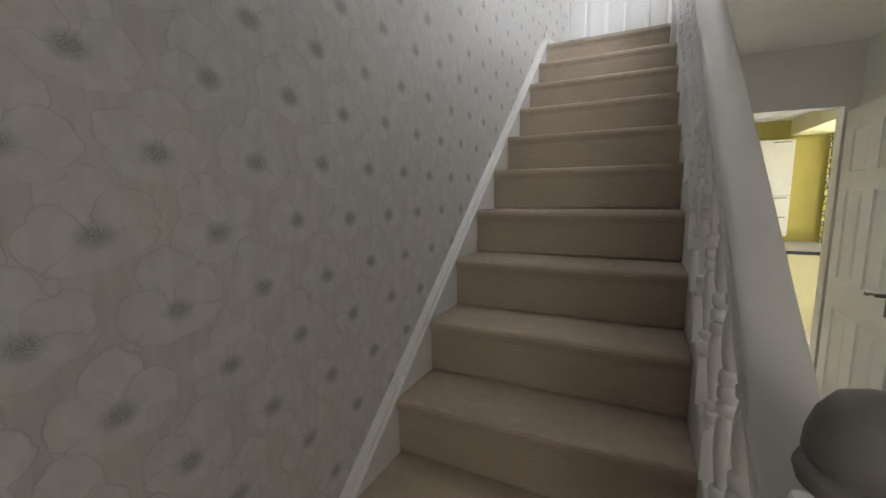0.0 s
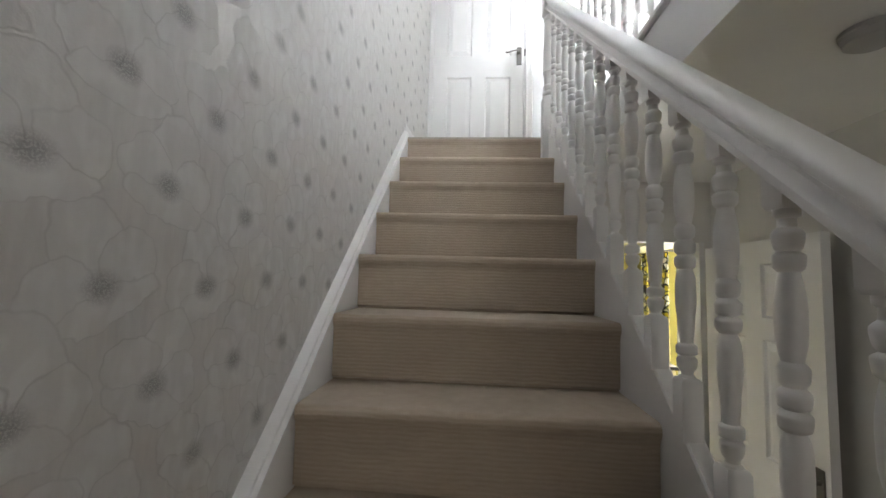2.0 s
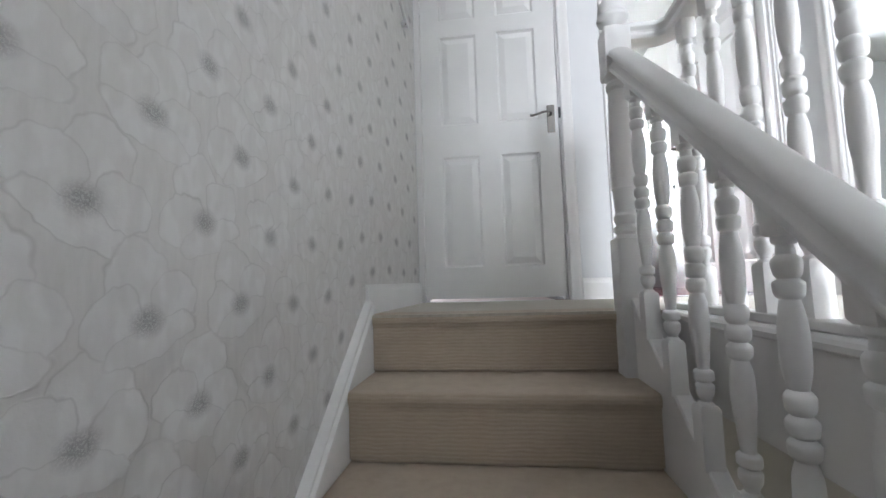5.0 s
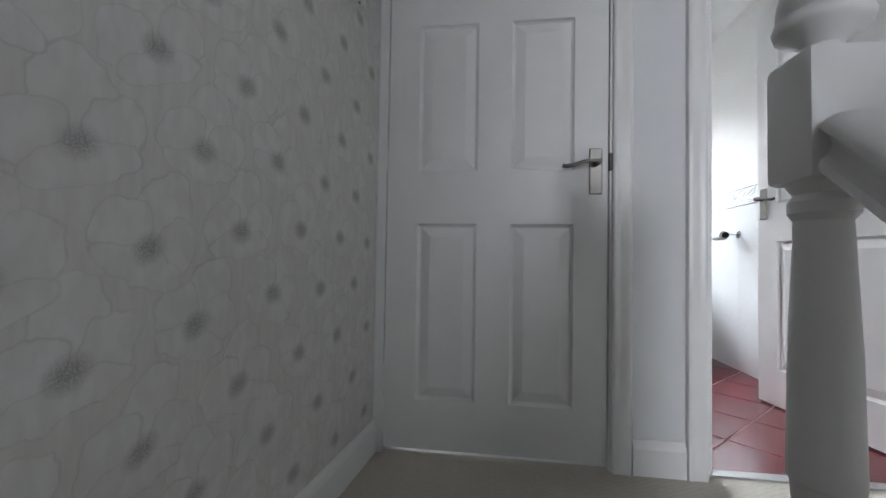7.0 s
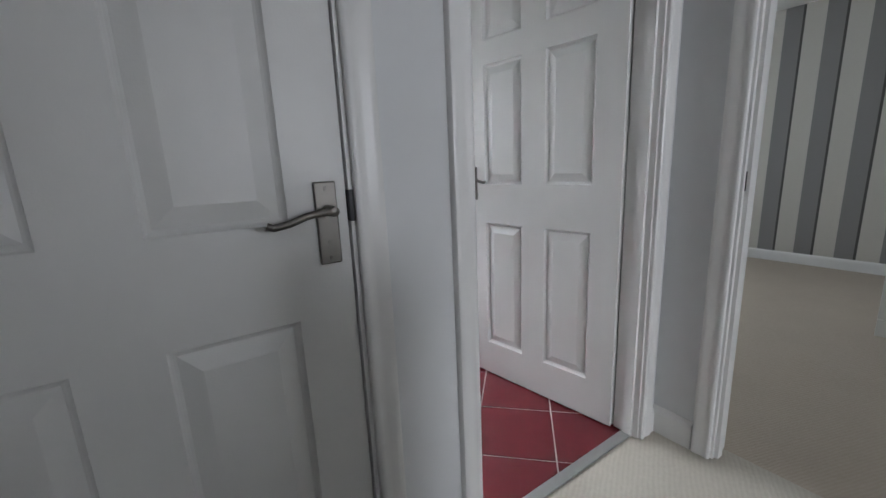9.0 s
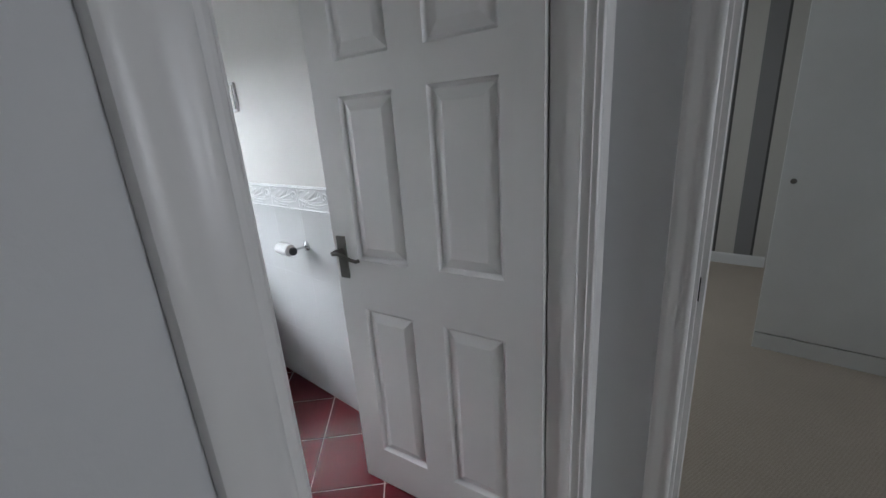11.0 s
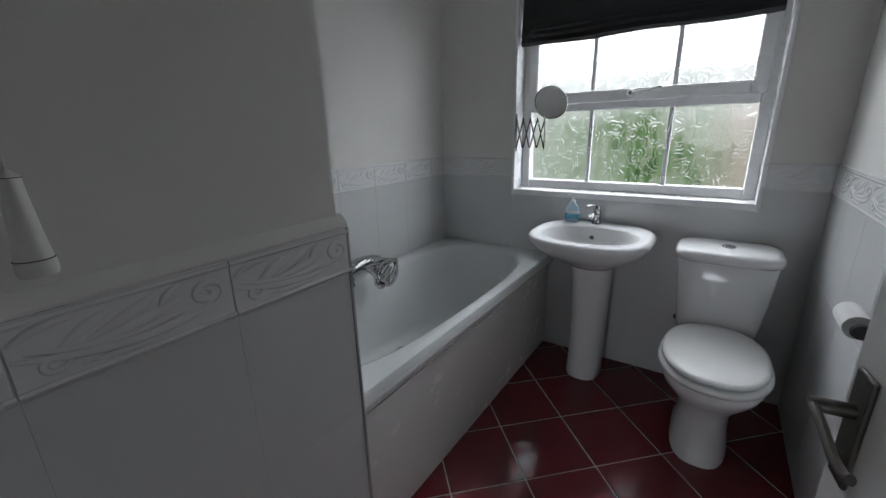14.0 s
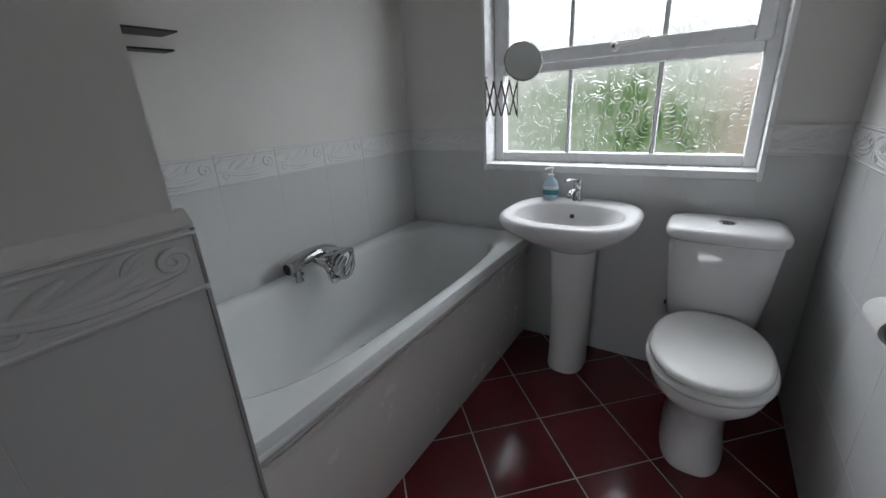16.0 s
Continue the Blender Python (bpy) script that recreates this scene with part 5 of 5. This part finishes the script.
part("cover", box(-0.018, -0.036, -0.06, -0.012, 0.036, 0.06, 0.003), M_PULL, vent)
cord = thing("light_pull_cord", "cream plastic light pull hanging on a thin cord", "pull cord", (1.0205, 1.067, 1.215), size=1.12)
part("handle", lathe([(0.004, 0.0), (0.0155, 0.001), (0.0165, 0.006), (0.0165, 0.014), (0.0158, 0.0155), (0.0158, 0.0165), (0.0155, 0.018), (0.013, 0.04), (0.0105, 0.07), (0.009, 0.096), (0.0095, 0.0975), (0.0095, 0.099), (0.007, 0.101), (0.002, 0.106)], 24), M_PULL, cord, smooth=True, angle=60)
part("cord", tube([(0, 0, 0.105), (0.003, 0.002, 0.3), (0, 0, (CEIL - 1.215) / 1.12)], 0.0012, 6, up=(1, 0, 0)), M_PULL, cord)
# dark rings put the grooves' shade into colour; nothing is cut in
for rr, zz in ((0.0162, 0.0172), (0.0098, 0.0975)):
    part("groove_shade_ring", lathe([(rr - 0.001, zz), (rr + 0.0002, zz + 0.0002), (rr + 0.0002, zz + 0.001), (rr - 0.001, zz + 0.0012)], 24), M_DARK, cord, "dark ring drawn as a groove's shade")
mir = thing("extending_mirror", "round shaving mirror on a chrome scissor arm", "mirror", (WX0 + 0.012, YW - 0.013, 1.235), size=1.06)
part("wall_bar", box(-0.008, -0.012, -0.005, 0.006, 0.0, 0.20, 0.003), M_CHROME, mir)
for i in range(4):
    x0, x1 = 0.005 + 0.041 * i, 0.005 + 0.041 * (i + 1)
    for za, zb, yy in ((0.015, 0.175, -0.012), (0.175, 0.015, -0.020)):
        part("scissor_bar", sweep([(-0.0035, -0.003), (0.0035, -0.003), (0.0035, 0.003), (-0.0035, 0.003)], [(x0, yy, za), (x1, yy, zb)], up=(0, 1, 0)), M_NICKEL, mir)
part("end_rod", tube([(0.17, -0.016, 0.0), (0.17, -0.016, 0.19), (0.19, -0.03, 0.20), (0.20, -0.05, 0.21)], 0.004, 8, up=(1, 0.2, 0)), M_CHROME, mir, smooth=True)
hd = part("mirror_head", lathe([(0.084, 0.0), (0.087, -0.004), (0.087, -0.010), (0.083, -0.012), (0.06, 0.004), (0.01, 0.008)], 36, axis="y"), M_CHROME, mir, smooth=True)
hd.matrix_basis = pose(0.212, -0.062, 0.242, -16, 0, 34)
gl = part("mirror_glass", lathe([(0.081, -0.0125), (0.081, -0.0135), (0.001, -0.0135)], 36, axis="y"), M_MIRROR, hd)

# ---------------- bedroom and hall things ----------------
wd = thing("fitted_wardrobe", "white built-in wardrobe with small knob and plinth", "wardrobe", (3.87, 0.44, 0.0))
part("carcass", box(0.02, -0.735, 0.0, 1.645, 0.0, 2.34, 0.003), M_WARD, wd)
for yy in (-0.735,):
    dd = part("door", box(0.0, yy, 0.11, 0.02, yy + 0.735, 2.3, 0.003), M_WARD, wd)
    part("knob", lathe([(0.006, 0.0), (0.006, -0.012), (0.014, -0.02), (0.014, -0.03), (0.003, -0.035)], 14, at=(0.0, yy + 0.68, 1.02), axis="x"), M_NICKEL, dd, smooth=True)
part("plinth", box(0.004, -0.735, 0.0, 0.02, 0.0, 0.10, 0.002), M_WARD, wd)
al = thing("smoke_alarm", "round white smoke alarm on the hall ceiling", "smoke alarm", (1.447, -1.455, HCEIL))
part("base", lathe([(0.062, 0.0), (0.062, -0.01), (0.058, -0.014)], 28), M_ALARM, al, smooth=True)
part("cover", lathe([(0.058, -0.0145), (0.054, -0.032), (0.04, -0.04), (0.002, -0.042)], 28), M_ALARM, al, smooth=True)
bar = thing("wall_rail", "slim white rail with dark-screwed end on papered wall", "wall rail", (0.0, 0.0, 1.49))
part("rod", tube([(0.072, 0.24, 0.035), (0.072, 0.42, 0.012), (0.070, 0.56, -0.010)], 0.009, 10), M_WHITE, bar, smooth=True)
part("bracket", box(0.040, 0.545, -0.026, 0.080, 0.572, 0.002, 0.004), M_WHITE, bar)
part("bracket", box(0.016, 0.23, 0.020, 0.078, 0.25, 0.046, 0.004), M_WHITE, bar)
for dz in (-0.019, -0.007):
    part("screw", lathe([(0.0035, 0.0), (0.003, -0.0015), (0.0005, -0.0015)], 10, at=(0.068, 0.545, dz), axis="y"), M_DARK, bar)

# ---------------- kitchen through the doorway ----------------
def make_curtain_print():
    m, nt, b = nodes_of("yellow_black_print")
    v = coords(nt)
    vo = nt.nodes.new("ShaderNodeTexVoronoi")
    vo.inputs["Scale"].default_value = 13.0
    nt.links.new(v, vo.inputs["Vector"])
    e = nt.nodes.new("ShaderNodeTexVoronoi")
    e.feature = "DISTANCE_TO_EDGE"
    e.inputs["Scale"].default_value = 13.0
    nt.links.new(v, e.inputs["Vector"])
    sc = nt.nodes.new("ShaderNodeSeparateColor")
    nt.links.new(vo.outputs["Color"], sc.inputs[0])
    c = ramp(nt, sc.outputs[0], [(0.3, (0.62, 0.50, 0.04)), (0.55, (0.75, 0.68, 0.3)), (0.7, (0.85, 0.83, 0.78)), (0.95, (0.3, 0.28, 0.05))])
    c = mix(nt, math_node(nt, "LESS_THAN", e.outputs["Distance"], 0.09), c, (0.02, 0.02, 0.02))
    nt.links.new(c, b.inputs["Base Color"])
    b.inputs["Roughness"].default_value = 0.85
    return m


cur = thing("kitchen_curtain", "yellow and black print curtain by the kitchen window", "curtain", (2.98, 3.22, HALL + 0.45))
xs = np.linspace(-0.2, 0.2, 41)
part("drape", loft([[(x, 0.03 * math.sin(x * 70) + t, z) for x in xs for t in (0.0,)] + [(x, 0.03 * math.sin(x * 70) + 0.006, z) for x in xs[::-1]] for z in (0.0, 0.6, 1.2, 1.78)]), make_curtain_print(), cur, smooth=True)
part("pole", tube([(-0.45, 0.0, 1.8), (0.3, 0.0, 1.8)], 0.012, 10), M_NICKEL, cur, smooth=True)
bdw = thing("kitchen_back_door", "white glazed kitchen back door full of daylight", "door", (3.38, 3.28, HALL), kind="structure")
framed("door_frame", -0.08, 0.0, 0.95, 2.1, 0.0, 0.09, 0.08, bdw, M_UPVC)
part("door_sill", box(0.0, 0.01, 0.0, 0.87, 0.06, 0.05, 0.004), M_UPVC, bdw)
unit = thing("kitchen_base_unit", "cream kitchen base unit", "kitchen cabinet", (2.35, 2.2, HALL + 0.006))
part("carcass", box(-0.5, 0.0, 0.1, 0.38, 1.08, 0.83, 0.004), M_CREAM, unit)
part("plinth", box(-0.48, 0.04, 0.0, 0.34, 1.06, 0.1), M_CREAM, unit)
part("door", box(0.38, 0.02, 0.12, 0.398, 0.52, 0.81, 0.004), M_CREAM, unit)
part("door", box(0.38, 0.54, 0.12, 0.398, 1.04, 0.81, 0.004), M_CREAM, unit)
wt = thing("kitchen_worktop", "grey kitchen worktop with pale edge", "worktop", (2.35, 2.2, HALL + 0.837))
part("slab", box(-0.52, -0.03, 0.0, 0.42, 1.08, 0.038, 0.006), M_WORKTOP, wt)
part("edge_strip", box(-0.52, -0.034, 0.0, 0.42, -0.0302, 0.036, 0.001), M_DARK, wt, "dark front edge strip")
wu = thing("kitchen_wall_unit", "tall white kitchen wall cupboard with small rails", "kitchen cabinet", (2.1, 3.1, HALL + 0.95))
part("carcass", box(-0.45, 0.0, 0.0, 0.33, 0.198, 1.2, 0.004), M_WARD, wu)
for z0, z1 in ((0.005, 0.27), (0.275, 0.51), (0.515, 1.195)):
    dd = part("door", box(-0.445, -0.018, z0, 0.325, 0.0, z1, 0.004), M_WARD, wu)
    part("handle", tube([(0.12, -0.018, z1 - 0.03), (0.12, -0.04, z1 - 0.03), (0.28, -0.04, z1 - 0.03), (0.28, -0.018, z1 - 0.03)], 0.005, 8), M_NICKEL, dd, smooth=True)
structure("ceiling_beam_kitchen", box(2.42, 0.18, HCEIL - 0.2, 2.85, 3.3, HCEIL - 0.004), M_CREAM, "cream boxed beam along the kitchen ceiling", "beam")

# ---------------- red floor tiles, laid on the diagonal ----------------
PT = 0.2195
side = PT * math.sqrt(2)
fl = bpy.data.objects["floor_bathroom"]
src = None


def clip_poly(poly, x0, x1, y0, y1):
    for axis, lim, keep in ((0, x0, 1), (0, x1, -1), (1, y0, 1), (1, y1, -1)):
        out = []
        for i, p in enumerate(poly):
            q = poly[(i + 1) % len(poly)]
            a, b = (p[axis] - lim) * keep, (q[axis] - lim) * keep
            if a >= 0:
                out.append(p)
            if (a >= 0) != (b >= 0):
                t = a / (a - b)
                out.append((p[0] + (q[0] - p[0]) * t, p[1] + (q[1] - p[1]) * t))
        poly = out
        if not poly:
            break
    return poly


for i in range(-8, 8):
    for j in range(-12, 6):
        if (i + j) % 2 == 0:
            continue
        cx, cy = 1.176 + PT * i, 2.641 + PT * j
        g = PT - 0.0040
        diamond = [(cx + g, cy), (cx, cy + g), (cx - g, cy), (cx, cy - g)]
        inside = XB - 0.02 < cx - g and cx + g < XR - 0.01 and 0.845 < cy - g and cy + g < YW - 0.012
        if inside and src is not None:
            share("tile", src, fl, pose(cx, cy, 0))
            continue
        poly = clip_poly(diamond, 0.80, XR - 0.008, 0.842, YW - 0.01)
        if len(poly) < 3:
            continue
        k = 0.985
        mx_, my_ = (cx, cy) if inside else (sum(p[0] for p in poly) / len(poly), sum(p[1] for p in poly) / len(poly))
        ring = lambda s, z: [(mx_ + (p[0] - mx_) * s - (cx if inside else 0), my_ + (p[1] - my_) * s - (cy if inside else 0), z) for p in poly]
        ob = part("tile", loft([ring(1, -0.006), ring(1, -0.0008), ring(k, 0.0)]), M_RED, fl)
        if inside:
            src = ob
            ob.matrix_basis = pose(cx, cy, 0)
